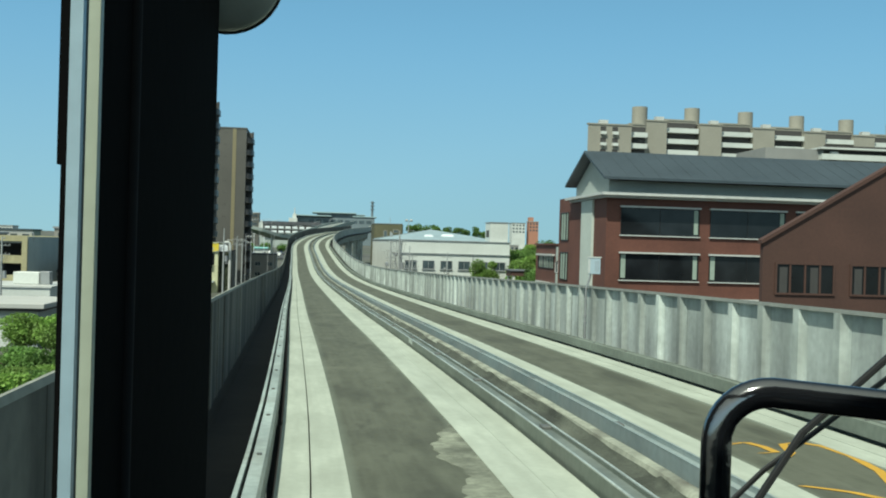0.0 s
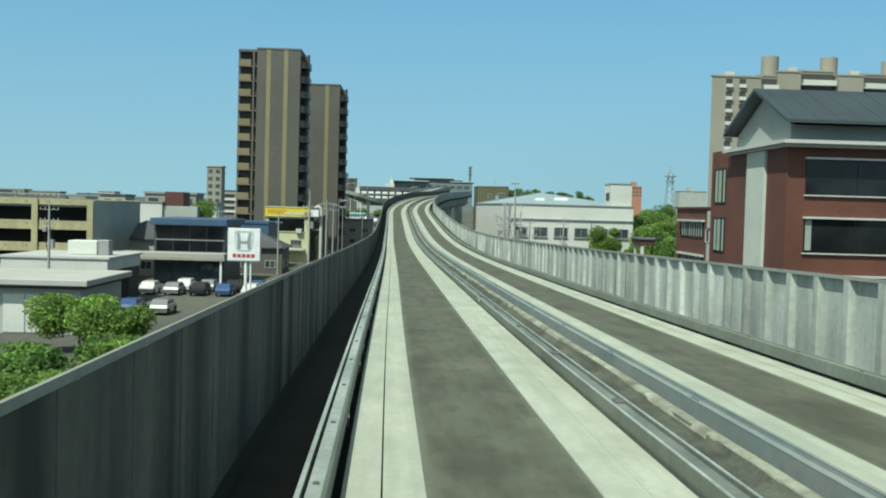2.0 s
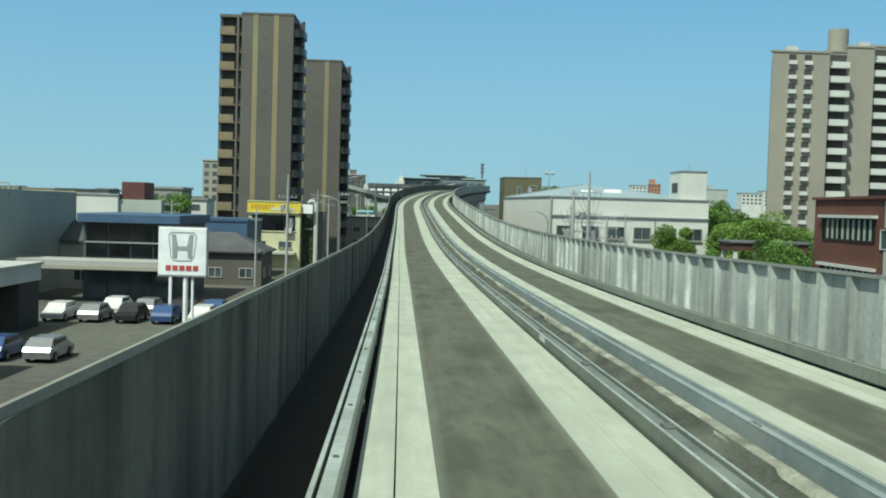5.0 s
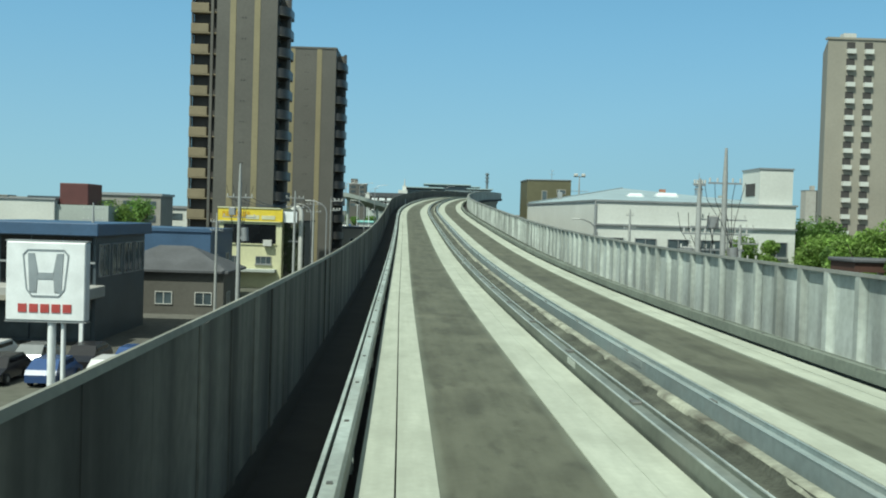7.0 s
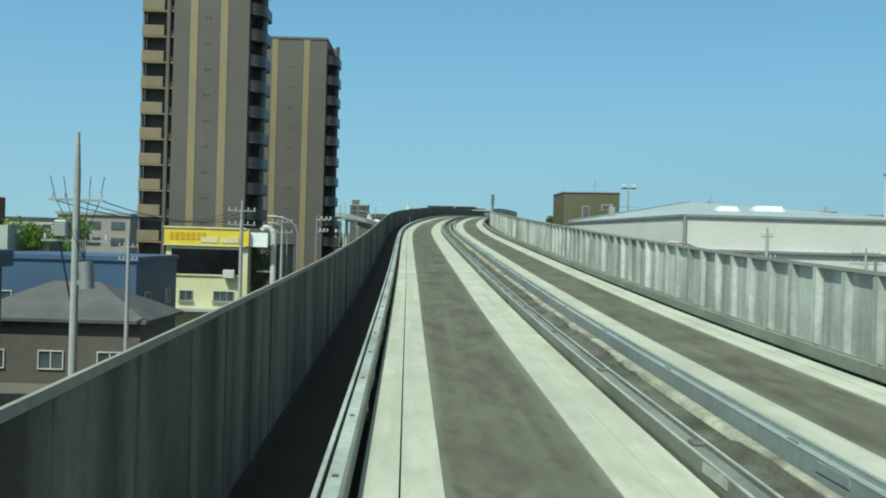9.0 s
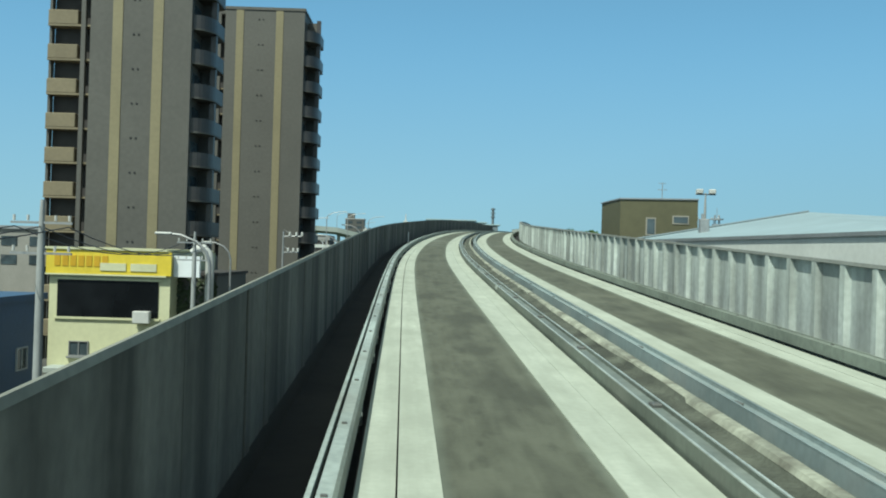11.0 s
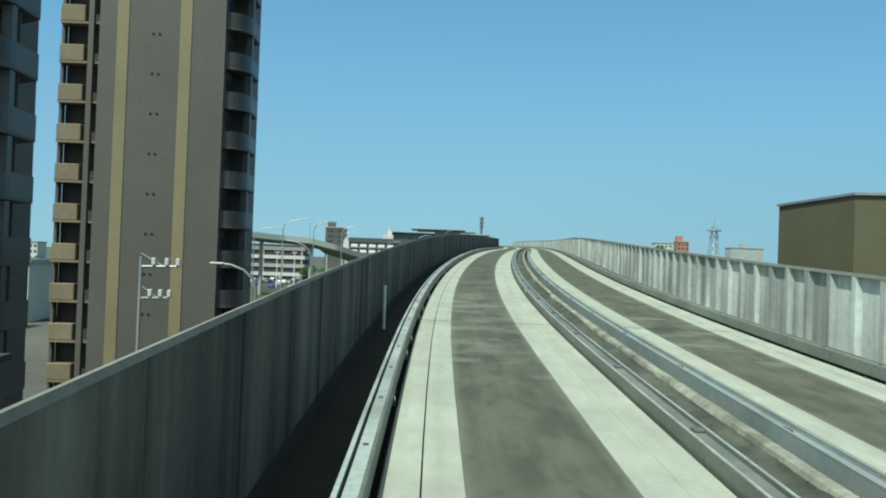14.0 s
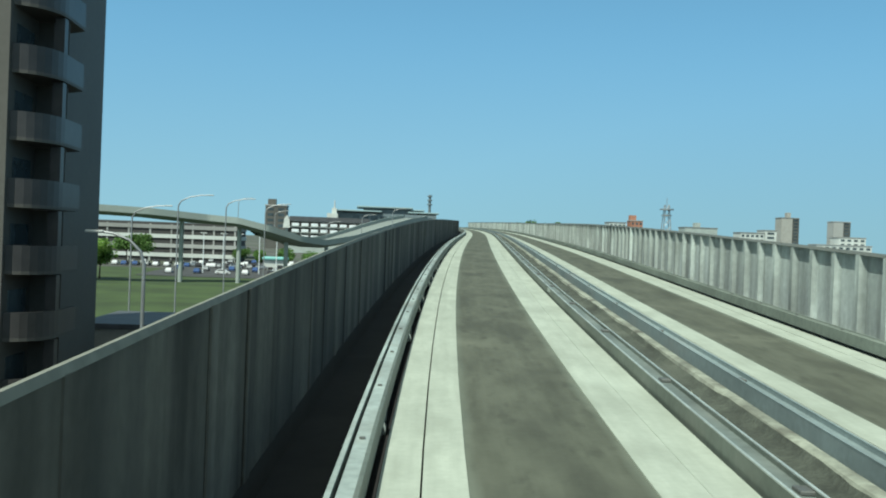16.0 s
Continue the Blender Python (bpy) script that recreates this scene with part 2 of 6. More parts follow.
BALC_DARK = surface("dark_balcony_front", (0.05, 0.047, 0.046), 0.4, var=0.3, grain=2, patch=0.3, bump=0.0)
# Near-black colour for shade painted into openings; plain dark parts use it too.
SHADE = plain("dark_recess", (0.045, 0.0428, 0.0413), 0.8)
BRICK = surface("dark_red_brick_tile", (0.108, 0.041, 0.028), 0.75, var=0.18, grain=5, patch=0.3, bump=0.1)
BRICK_DARK = surface("brown_red_brick", (0.064, 0.03, 0.022), 0.75, var=0.18, grain=5, patch=0.3, bump=0.1)
ROOF_GREY = surface("slate_grey_metal_roof", (0.056, 0.073, 0.085), 0.5, 0.2, var=0.15, grain=2, patch=0.2)
RENDER_GREY = surface("pale_grey_render", (0.34, 0.375, 0.35), 0.7, var=0.1, grain=4, patch=0.3)
PALE_PANEL = surface("pale_green_grey_panel", (0.46, 0.5, 0.455), 0.7, var=0.08, grain=4, patch=0.4)
WHITE = surface("white_painted_wall", (0.52, 0.538, 0.505), 0.7, var=0.1, grain=4, patch=0.2)
WHITE_TRIM = plain("white_trim", (0.465, 0.473, 0.45), 0.5)
BEIGE = surface("beige_render", (0.272, 0.258, 0.215), 0.75, var=0.1, grain=2, patch=0.12)
OLIVE = surface("olive_brown_cladding", (0.094, 0.09, 0.047), 0.65, var=0.14, grain=2, patch=0.2)
SHOP_YELLOW = surface("pale_yellow_wall", (0.53, 0.53, 0.34), 0.6, var=0.1, grain=3, patch=0.3)
SIGN_YELLOW = plain("yellow_signboard", (0.637, 0.495, 0.045), 0.4)
SIGN_RED = plain("red_lettering", (0.36, 0.06, 0.055), 0.4)
SIGN_ORANGE = plain("orange_lettering", (0.5, 0.3, 0.015), 0.4)
SIGN_WHITE = plain("white_sign_face", (0.70, 0.73, 0.74), 0.35)
SIGN_PALE = plain("pale_blue_board", (0.34, 0.42, 0.47), 0.4)
SIGN_GREY = plain("grey_emblem", (0.34, 0.37, 0.39), 0.35, 0.4)
STEEL = surface("pole_steel", (0.338, 0.345, 0.345), 0.5, 0.6, var=0.15, grain=5, patch=0.5)
POLE = surface("concrete_pole", (0.29, 0.305, 0.3), 0.85, var=0.15, grain=6, patch=0.5)
BLACK_METAL = plain("black_gear", (0.0225, 0.0225, 0.0225), 0.4, 0.3)
GLASS = glass("dark_window_glass", (0.012, 0.014, 0.016), 0.08)
GLASS_BLUE = glass("bluish_window_glass", (0.06, 0.08, 0.09))
CURTAIN = plain("pale_green_curtain", (0.27, 0.325, 0.275), 0.9)
ASPHALT = surface("asphalt", (0.0562, 0.0562, 0.0562), 0.9, var=0.3, grain=6, patch=0.15)
EARTH = surface("town_ground", (0.09, 0.09, 0.0788), 0.95, var=0.4, grain=1.2, patch=0.03, stain=((0.045, 0.0675, 0.0225), 0.02, 0.8))
GRASS = surface("mown_grass", (0.045, 0.07, 0.018), 0.95, var=0.35, grain=3, patch=0.1, bump=0.3)
LEAF = surface("spring_leaves", (0.19, 0.31, 0.065), 0.7, var=0.5, grain=1.5, patch=0.5, bump=0.0, island=0.2)
LEAF_DARK = surface("dark_leaves", (0.13, 0.235, 0.055), 0.7, var=0.5, grain=1.5, patch=0.5, bump=0.0, island=0.2)
for leaf in (LEAF, LEAF_DARK):                             # thin leaves let light through
    n, l = leaf.node_tree.nodes, leaf.node_tree.links
    thin = n.new("ShaderNodeBsdfTranslucent")
    both_ways = n.new("ShaderNodeMixShader")
    both_ways.inputs[0].default_value = 0.4
    l.new(n["Principled BSDF"].inputs["Base Color"].links[0].from_socket, thin.inputs["Color"])
    l.new(n["Principled BSDF"].outputs[0], both_ways.inputs[1])
    l.new(thin.outputs[0], both_ways.inputs[2])
    l.new(both_ways.outputs[0], n["Material Output"].inputs["Surface"])
BARK = surface("bark", (0.075, 0.0562, 0.0375), 0.95, var=0.3, grain=10)
ROOF_TILE = surface("dark_roof_tile", (0.075, 0.0788, 0.0863), 0.6, var=0.25, grain=6, patch=0.5, island=0.3)
ROOF_BLUE = surface("blue_metal_roof", (0.045, 0.09, 0.165), 0.5, var=0.15, grain=4, patch=0.3)
HALL_GREY = surface("far_blue_grey_wall", (0.14, 0.175, 0.19), 0.7, var=0.1, grain=1, patch=0.1, bump=0.0)
ROOF_TEAL = surface("pale_teal_roof", (0.23, 0.31, 0.32), 0.6, var=0.1, grain=1, patch=0.1, bump=0.0)
# Darker copy of the ramp concrete, with the soffit's shade in its colour.
RAMP_SHADED = surface("shaded_ramp_soffit_concrete", (0.2, 0.225, 0.21), 0.85, var=0.08, grain=2, patch=0.06, bump=0.05)
ROOF_PALE = surface("pale_blue_metal_roof", (0.30, 0.375, 0.395), 0.5, 0.1, var=0.12, grain=1.5, patch=0.2, bump=0.0)
IVY = surface("dark_ivy", (0.035, 0.05, 0.022), 0.7, var=0.4, grain=2, patch=0.5, bump=0.0)
ROOF_MINT = plain("mint_green_roof", (0.22, 0.48, 0.45), 0.5)
RAMP = surface("smooth_ramp_concrete", (0.30, 0.335, 0.31), 0.85, var=0.08, grain=2, patch=0.06, bump=0.05)
HOUSE = surface("house_render", (0.315, 0.307, 0.277), 0.8, var=0.1, grain=4, patch=0.3, island=0.25)
CITY = surface("distant_render", (0.3, 0.3, 0.285), 0.8, var=0.1, grain=0.5, patch=0.05, island=0.3)
GARAGE = surface("pale_tan_render", (0.36, 0.33, 0.195), 0.75, var=0.14, grain=3, patch=0.2, streak=0.12)
DARK_RED = plain("dark_red_panel", (0.09, 0.03, 0.028), 0.6)
ORANGE = plain("orange_brick_render", (0.36, 0.17, 0.11), 0.7)
RUBBER = plain("tyre_rubber", (0.025, 0.025, 0.025), 0.8)
CAR_PAINTS = [plain("car_paint_white", (0.562, 0.57, 0.57), 0.2), plain("car_paint_silver", (0.338, 0.352, 0.36), 0.25, 0.6),
              plain("car_paint_black", (0.0225, 0.0225, 0.0263), 0.2), plain("car_paint_blue", (0.0375, 0.075, 0.188), 0.2)]


# ---- building helpers ----
def part(name, mesh, material, parent=None, label="", kind=""):
    """Links a bmesh or a mesh as one object, under a thing or a part."""
    if isinstance(mesh, bmesh.types.BMesh):
        me = bpy.data.meshes.new(name)
        mesh.to_mesh(me)
        mesh.free()
    else:
        me = mesh
    if material and not me.materials:
        me.materials.append(material)
    ob = new(name, me)
    ob.parent = parent
    return tagged(ob, label, kind=kind)


def thing(name, label, category, at=(0, 0, 0), rz=0.0, group="", kind=""):
    ob = new(name)
    ob.empty_display_size = 0.3
    ob.matrix_basis = pose(*at, 0, 0, rz)
    return tagged(ob, label, category, group, kind)


def mesh_of(name, verts, faces, smooth=False):
    me = bpy.data.meshes.new(name)
    me.from_pydata(verts, [], faces)
    if smooth:
        me.polygons.foreach_set("use_smooth", [True] * len(me.polygons))
        me.set_sharp_from_angle(angle=radians(45))
    me.update()
    return me


QUADS = ((0, 3, 2, 1), (4, 5, 6, 7), (0, 1, 5, 4), (1, 2, 6, 5), (2, 3, 7, 6), (3, 0, 4, 7))


def boxes(name, *spans):
    """One mesh of boxes, each (x0, x1, y0, y1, z0, z1)."""
    v, f = [], []
    for x0, x1, y0, y1, z0, z1 in spans:
        k = len(v)
        v += [(x0, y0, z0), (x1, y0, z0), (x1, y1, z0), (x0, y1, z0), (x0, y0, z1), (x1, y0, z1), (x1, y1, z1), (x0, y1, z1)]
        f += [tuple(k + i for i in q) for q in QUADS]
    return mesh_of(name, v, f)


def bevelled(name, span, width=0.02, segments=1):
    bm = bmesh.new()
    x0, x1, y0, y1, z0, z1 = span
    bmesh.ops.create_cube(bm, size=1.0)
    bmesh.ops.scale(bm, vec=(x1 - x0, y1 - y0, z1 - z0), verts=bm.verts)
    bmesh.ops.translate(bm, vec=((x0 + x1) / 2, (y0 + y1) / 2, (z0 + z1) / 2), verts=bm.verts)
    bmesh.ops.bevel(bm, geom=bm.edges[:], offset=width, segments=segments, affect="EDGES")
    me = bpy.data.meshes.new(name)
    bm.to_mesh(me)
    bm.free()
    return me


def tube(name, points, radius, sides=8, radius_end=None):
    """A round bar along a line of points, with closed ends."""
    pts = [Vector(p) for p in points]
    v, f = [], []
    for i, p in enumerate(pts):
        d = (pts[min(i + 1, len(pts) - 1)] - pts[max(i - 1, 0)]).normalized()
        if i == 0:
            a = d.cross(Vector((0, 0, 1)))
            a = a if a.length > 0.05 else Vector((0, 1, 0))
        a = (a - d * a.dot(d)).normalized()
        b = d.cross(a)
        r = radius + ((radius_end if radius_end is not None else radius) - radius) * i / (len(pts) - 1)
        v += [tuple(p + (a * math.cos(2 * math.pi * k / sides) + b * math.sin(2 * math.pi * k / sides)) * r) for k in range(sides)]
    for i in range(len(pts) - 1):
        f += [(i * sides + k, i * sides + (k + 1) % sides, (i + 1) * sides + (k + 1) % sides, (i + 1) * sides + k) for k in range(sides)]
    f += [tuple(range(sides))[::-1], tuple(range((len(pts) - 1) * sides, len(pts) * sides))]
    return mesh_of(name, v, f, True)


def wall_window(parent, face, at, a0, a1, z0, z1, pane=None, trim=None, sill=True, mullions=1, frame_w=0.07):
    """A window on a wall: frame, panes and sill. face S looks along -y, W along -x, E along +x; at is the wall's plane."""
    pane, trim = pane or GLASS, trim or WHITE_TRIM

    def span(b0, b1, d0, d1, c0, c1):
        if face == "S":
            return (b0, b1, at - d1, at - d0, c0, c1)
        if face == "W":
            return (at - d1, at - d0, b0, b1, c0, c1)
        return (at + d0, at + d1, b0, b1, c0, c1)
    w = frame_w
    ring_v, order = [], [(a0, z0), (a1, z0), (a1, z1), (a0, z1), (a0 + w, z0 + w), (a1 - w, z0 + w), (a1 - w, z1 - w), (a0 + w, z1 - w)]
    for d in (0.1, 0.0):
        for c, z in order:
            q = span(c, c, d, d, z, z)
            ring_v.append((q[0], q[2], q[4]))
    ring_f = []
    for i in range(4):
        j = (i + 1) % 4
        ring_f += [(i, j, j + 4, i + 4), (i + 8, i + 12, j + 12, j + 8), (i, i + 8, j + 8, j), (i + 4, j + 4, j + 12, i + 12)]
    win = part("window", mesh_of("window_frame", ring_v, ring_f), trim, parent)
    for i in range(1, mullions + 1):
        c = a0 + (a1 - a0) * i / (mullions + 1)
        part("mullion", boxes("mullion", span(c - w / 2, c + w / 2, 0.02, 0.08, z0 + w, z1 - w)), trim, win)
    part("pane", boxes("pane", span(a0 + w, a1 - w, 0.005, 0.03, z0 + w, z1 - w)), pane, win)
    if sill:
        part("sill", boxes("sill", span(a0 - 0.1, a1 + 0.1, 0, 0.22, z0 - 0.12, z0)), trim, win)
    return win


GROUND = -9.0


def ground_z(y):
    return GROUND + max(0.0, y - 300.0) * 0.013

# ---- ground ----
v, f = [], []
ys = [-1500, -200, 0, 150, 300, 400, 500, 700, 900, 1200, 1600, 2400, 3600]
for y in ys:
    v += [(-3500, y, ground_z(min(y, 1600))), (3500, y, ground_z(min(y, 1600)))]
f = [(2 * i, 2 * i + 1, 2 * i + 3, 2 * i + 2) for i in range(len(ys) - 1)]
tagged(part("ground", mesh_of("ground", v, f), EARTH), "flat grey town ground stretching to the horizon", "ground", kind="structure")
tagged(part("road", boxes("road", (-16, -5.5, -200, 300, GROUND - 0.3, GROUND + 0.03)), ASPHALT), "asphalt street running beside the raised guideway", "road", kind="structure")

# ---- the guideway's line: heading in degrees and grade in per cent at even steps ----
STEP, START = 13.8, -13.8
HEAD = [-2.36, -0.51, 1.34, 1.54, 1.26, 1.25, 1.36, 1.36, 1.59, 1.41, 1.36, 1.33, 1.48, 1.43, 0.90, -0.75, -1.64, -3.28,
        -4.81, -5.80, -6.34, -6.63, -6.78, -6.7, -6.4, -5.9, -5.2, -4.4, -3.6, -3.0, -2.5, -2.2, -2.0, -2.0, -2.0, -2.0]
GRADE = [-0.05, -0.72, -1.45, -1.98, -1.95, -1.76, -1.53, -1.05, -0.05, 1.07, 2.22, 3.49, 4.12, 4.18, 4.06, 4.01, 3.81, 4.13,
         4.14, 3.72, 3.13, 2.60, 2.32, 2.26, 2.34, 2.4, 2.4, 2.4, 2.3, 2.2, 2.1, 2.0, 2.0, 2.0, 2.0, 2.0]
FINE = 1.38
s_fine = np.arange(START - 55.2, START + STEP * 35 + 0.01, FINE)
s_node = START + STEP * np.arange(36)
head_f = np.radians(np.interp(s_fine, s_node, HEAD))
grade_f = np.interp(s_fine, s_node, GRADE) / 100
mid_h, mid_g = (head_f[1:] + head_f[:-1]) / 2, (grade_f[1:] + grade_f[:-1]) / 2
line = np.zeros((len(s_fine), 3))
line[1:, 0], line[1:, 1], line[1:, 2] = np.cumsum(-np.sin(mid_h) * FINE), np.cumsum(np.cos(mid_h) * FINE), np.cumsum(mid_g * FINE)
line -= [np.interp(0, s_fine, line[:, k]) for k in range(3)]
S_MIN, S_MAX = float(s_fine[0]), float(s_fine[-1])


def way(s, u=0.0, z=0.0):
    """The point s metres along the guideway, u to the right of the reference line and z over the running surface."""
    h = np.interp(s, s_fine, head_f)
    p = [np.interp(s, s_fine, line[:, k]) for k in range(3)]
    return (float(p[0] + u * np.cos(h)), float(p[1] + u * np.sin(h)), float(p[2] + z))


def way_pose(s, u=0.0, z=0.0):
    return pose(*way(s, u, z), 0, 0, math.degrees(np.interp(s, s_fine, head_f)))


def sweep(name, profile, s0=S_MIN, s1=S_MAX, ds=2.76):
    """A closed profile of (u, z), counter-clockwise as seen along the way, drawn along the guideway."""
    stations = np.linspace(s0, s1, max(2, int((s1 - s0) / ds) + 1))
    k, v, f = len(profile), [], []
    for s in stations:
        v += [way(s, u, z) for u, z in profile]
    for i in range(len(stations) - 1):
        f += [(i * k + j, i * k + (j + 1) % k, (i + 1) * k + (j + 1) % k, (i + 1) * k + j) for j in range(k)]
    f += [tuple(range(k))[::-1], tuple(range((len(stations) - 1) * k, len(stations) * k))]
    me = mesh_of(name, v, f)
    uv = me.uv_layers.new(name="along")
    where = np.array([(u, s) for s in stations for u, z in profile])
    loops = np.zeros(len(me.loops), dtype=np.int32)
    me.loops.foreach_get("vertex_index", loops)
    uv.data.foreach_set("uv", where[loops].ravel())
    return me


def band(u0, u1, z0, z1):
    return [(u1, z0), (u1, z1), (u0, z1), (u0, z0)]


CENTRE = 2.855          # mid line between both lanes


def both(u):
    return (u, 2 * CENTRE - u)


guideway = thing("guideway", "raised two-lane concrete bus guideway with guide rails", "guideway", kind="structure")
part("deck_slab", sweep("deck_slab", band(-1.5, 7.21, -0.65, -0.22)), DECK_SHADED, guideway)
part("girder", sweep("girder", [(5.6, -2.3), (6.2, -0.65), (-0.5, -0.65), (0.1, -2.3)]), PARAPET, guideway)
for side in (0, 1):
    lanes = lambda a, b: sorted((both(a)[side], both(b)[side]))
    part("running_strip", sweep("running_strip", band(*lanes(-0.285, -0.007), -0.22, 0.0)), STRIP, guideway)
    part("running_strip", sweep("running_strip", band(*lanes(0.007, 0.316), -0.22, 0.0)), STRIP, guideway)
    part("running_strip", sweep("running_strip", band(*lanes(1.59, 1.945), -0.22, 0.0)), STRIP, guideway)
    part("running_strip", sweep("running_strip", band(*lanes(1.951, 2.285), -0.22, -0.003)), STRIP, guideway)
    part("lane_slab", sweep("lane_slab", band(*lanes(0.316, 1.59), -0.22, -0.012)), LANE, guideway)


def rough_ledge(name, edges, s0, s1, seed, jitter):
    """Hand-trowelled mortar: a ledge through (u, z) points whose edges wander slowly along the way."""
    noise_row = np.random.RandomState(seed)
    stations = np.arange(s0, s1, 0.3)
    v, f, k = [], [], len(edges)
    wander = [np.convolve(noise_row.uniform(-1, 1, len(stations) + 8), np.ones(9) / 5, "valid") * j for _ in range(k) for j in jitter]
    for i, s in enumerate(stations):
        v += [way(s, u + wander[2 * q][i], z + wander[2 * q + 1][i]) for q, (u, z) in enumerate(edges)]
    for i in range(len(stations) - 1):
        f += [(k * i + j, k * i + j + 1, k * i + k + j + 1, k * i + k + j) for j in range(k - 1)]
    return mesh_of(name, v, f, True)


part("median_bed", rough_ledge("median_bed", [(2.545, -0.03), (2.66, -0.015), (2.80, 0.0), (2.90, 0.02), (2.945, 0.085)], -30.0, 330.0, 3, (0.012, 0.003)), GRIME, guideway)
part("median_kerb", rough_ledge("median_kerb", [(2.925, 0.05), (2.945, 0.095), (2.99, 0.106), (3.05, 0.10), (3.06, -0.2)], -30.0, 330.0, 4, (0.016, 0.003)), KERB_TAN, guideway)
part("far_median", sweep("far_median", band(2.55, 3.06, -0.2, 0.06), 330.0), GRIME, guideway)
smear_rng = np.random.RandomState(21)
ragged = np.convolve(smear_rng.uniform(-1, 1, 134), np.ones(5) / 3, "valid")
sv = []
for i, s_ in enumerate(np.arange(-1.5, 11.5, 0.1)):            # mortar dust dragged from the strip into the lane
    reach = 0.36 * min(1.0, (11.5 - s_) / 1.4) + 0.10 * math.sin(s_ * 1.9) * (s_ < 10.4) + 0.13 * ragged[i]
    sv += [way(s_, 1.59 - max(reach, 0.02), -0.0105), way(s_, 1.59 - max(reach, 0.02) * 0.6, -0.007), way(s_, 1.5895, -0.006)]
part("mortar_smear", mesh_of("mortar_smear", sv, [(3 * i + j, 3 * i + j + 1, 3 * i + j + 4, 3 * i + j + 3) for i in range(len(sv) // 3 - 1) for j in (0, 1)], True), SMEAR, guideway, "pale dragged mortar dust")
r = random.Random(8)
gv, gf = [], []
for i in range(1600):                                        # grit and broken mortar along the median
    p = Vector(way(r.uniform(-4, 300), r.uniform(2.57, 2.76), 0.0))
    q = r.uniform(0.01, 0.026)
    k = len(gv)
    gv += [tuple(p + Vector((r.uniform(-1, 1) * q, r.uniform(-1, 1) * q * 2, -0.02))) for _ in range(3)] + [tuple(p + Vector((0, 0, q)))]
    gf += [(k, k + 1, k + 3), (k + 1, k + 2, k + 3), (k + 2, k, k + 3)]
tagged(part("grit", mesh_of("grit", gv, gf), KERB_TAN, guideway), "", kind="stuff")


def guide_rail(inner, outer, label, top=0.22, face=None, lip=None, plate=None):
    """A steel guide beam: running plate towards the lane, top plate, rear lip; bolts and feet every few metres."""
    d = 1 if outer > inner else -1
    rail = thing("guide_rail", label, "guide rail", group="guide rails", kind="structure")
    part("running_plate", sweep("running_plate", band(*sorted((inner, inner + 0.03 * d)), 0.03, top)), face or RAIL_FACE, rail)
    part("top_plate", sweep("top_plate", band(*sorted((inner + 0.03 * d, inner + 0.13 * d)), top - 0.03, top - 0.003)), plate or RAIL, rail)
    part("rear_lip", sweep("rear_lip", band(*sorted((outer - 0.035 * d, outer)), -0.2, top)), lip or RAIL, rail)
    # The web shares the deck's colour with the shade in it.
    part("web", sweep("web", band(*sorted((inner + 0.13 * d, outer - 0.035 * d)), 0.05, top - 0.09)), DECK_SHADED, rail)
    foot = boxes("foot", (-0.085, 0.085, -0.07, 0.07, -0.22, 0.05))
    bolt = boxes("bolt", (-0.02, 0.02, -0.02, 0.02, 0, 0.014))
    foot.materials.append(RAIL)
    bolt.materials.append(BOLT)
    for s in np.arange(-6.0, 300.0, 2.07):
        part("bolt", bolt, None, rail).matrix_basis = way_pose(s, inner + 0.08 * d, top - 0.003)
        if int(s * 10) % 2 == 0 and not plate:
            part("foot", foot, None, rail).matrix_basis = way_pose(s, (inner + outer) / 2, 0)
    return rail


guide_rail(-0.345, -0.54, "galvanised steel guide rail beside the shaded walkway")
guide_rail(6.055, 6.25, "low grey guide kerb rail of the far lane beside the parapet", 0.2, KERB_GREY, KERB_GREY, KERB_GREY)


def channel_rail(inner, outer, label, face, trough, edge, top=0.155):
    """A steel channel laid on its back: two upright flanges with worn bright edges, a plate sunk between them."""
    d = 1 if outer > inner else -1
    rail = thing("guide_rail", label, "guide rail", group="guide rails", kind="structure")
    for name, u in (("inner_flange", inner), ("outer_flange", outer - 0.018 * d)):
        fl_ = part(name, sweep(name, band(*sorted((u, u + 0.018 * d)), -0.2, top - 0.012)), face, rail)
        part("worn_edge", sweep("worn_edge", band(*sorted((u - 0.002 * d, u + 0.02 * d)), top - 0.012, top)), edge, fl_)
    part("sunk_plate", sweep("sunk_plate", band(*sorted((inner + 0.018 * d, outer - 0.018 * d)), 0.05, top - 0.05)), trough, rail)
    clamp = bevelled("clamp", (-0.05, 0.05, -0.09, 0.09, -0.004, 0.03), 0.008)
    splice = boxes("splice_plate", (-0.008, 0.0, -0.3, 0.3, -0.10, -0.02))
    clamp.materials.append(BOLT)
    splice.materials.append(edge)
    for s in np.arange(-6.0, 300.0, 4.13):
        part("clamp", clamp, None, rail).matrix_basis = way_pose(s, outer - 0.06 * d, top - 0.05)
    for s in np.arange(-3.0, 300.0, 24.8):
        part("splice_plate", splice, None, rail).matrix_basis = way_pose(s, inner - 0.001 * d if d > 0 else outer, top)
    return rail


channel_rail(2.325, 2.535, "galvanised steel channel rail along the gritty median", RAIL_FACE, RAIL_TROUGH, RAIL_EDGE)
channel_rail(3.385, 3.20, "bluish steel channel rail of the far lane at the median", RAIL_BLUE, RAIL_BLUE, RAIL_BLUE, 0.185)


FIN_STEP, FIN_FIRST = 1.0915, 128.03 - 125 * 1.0915


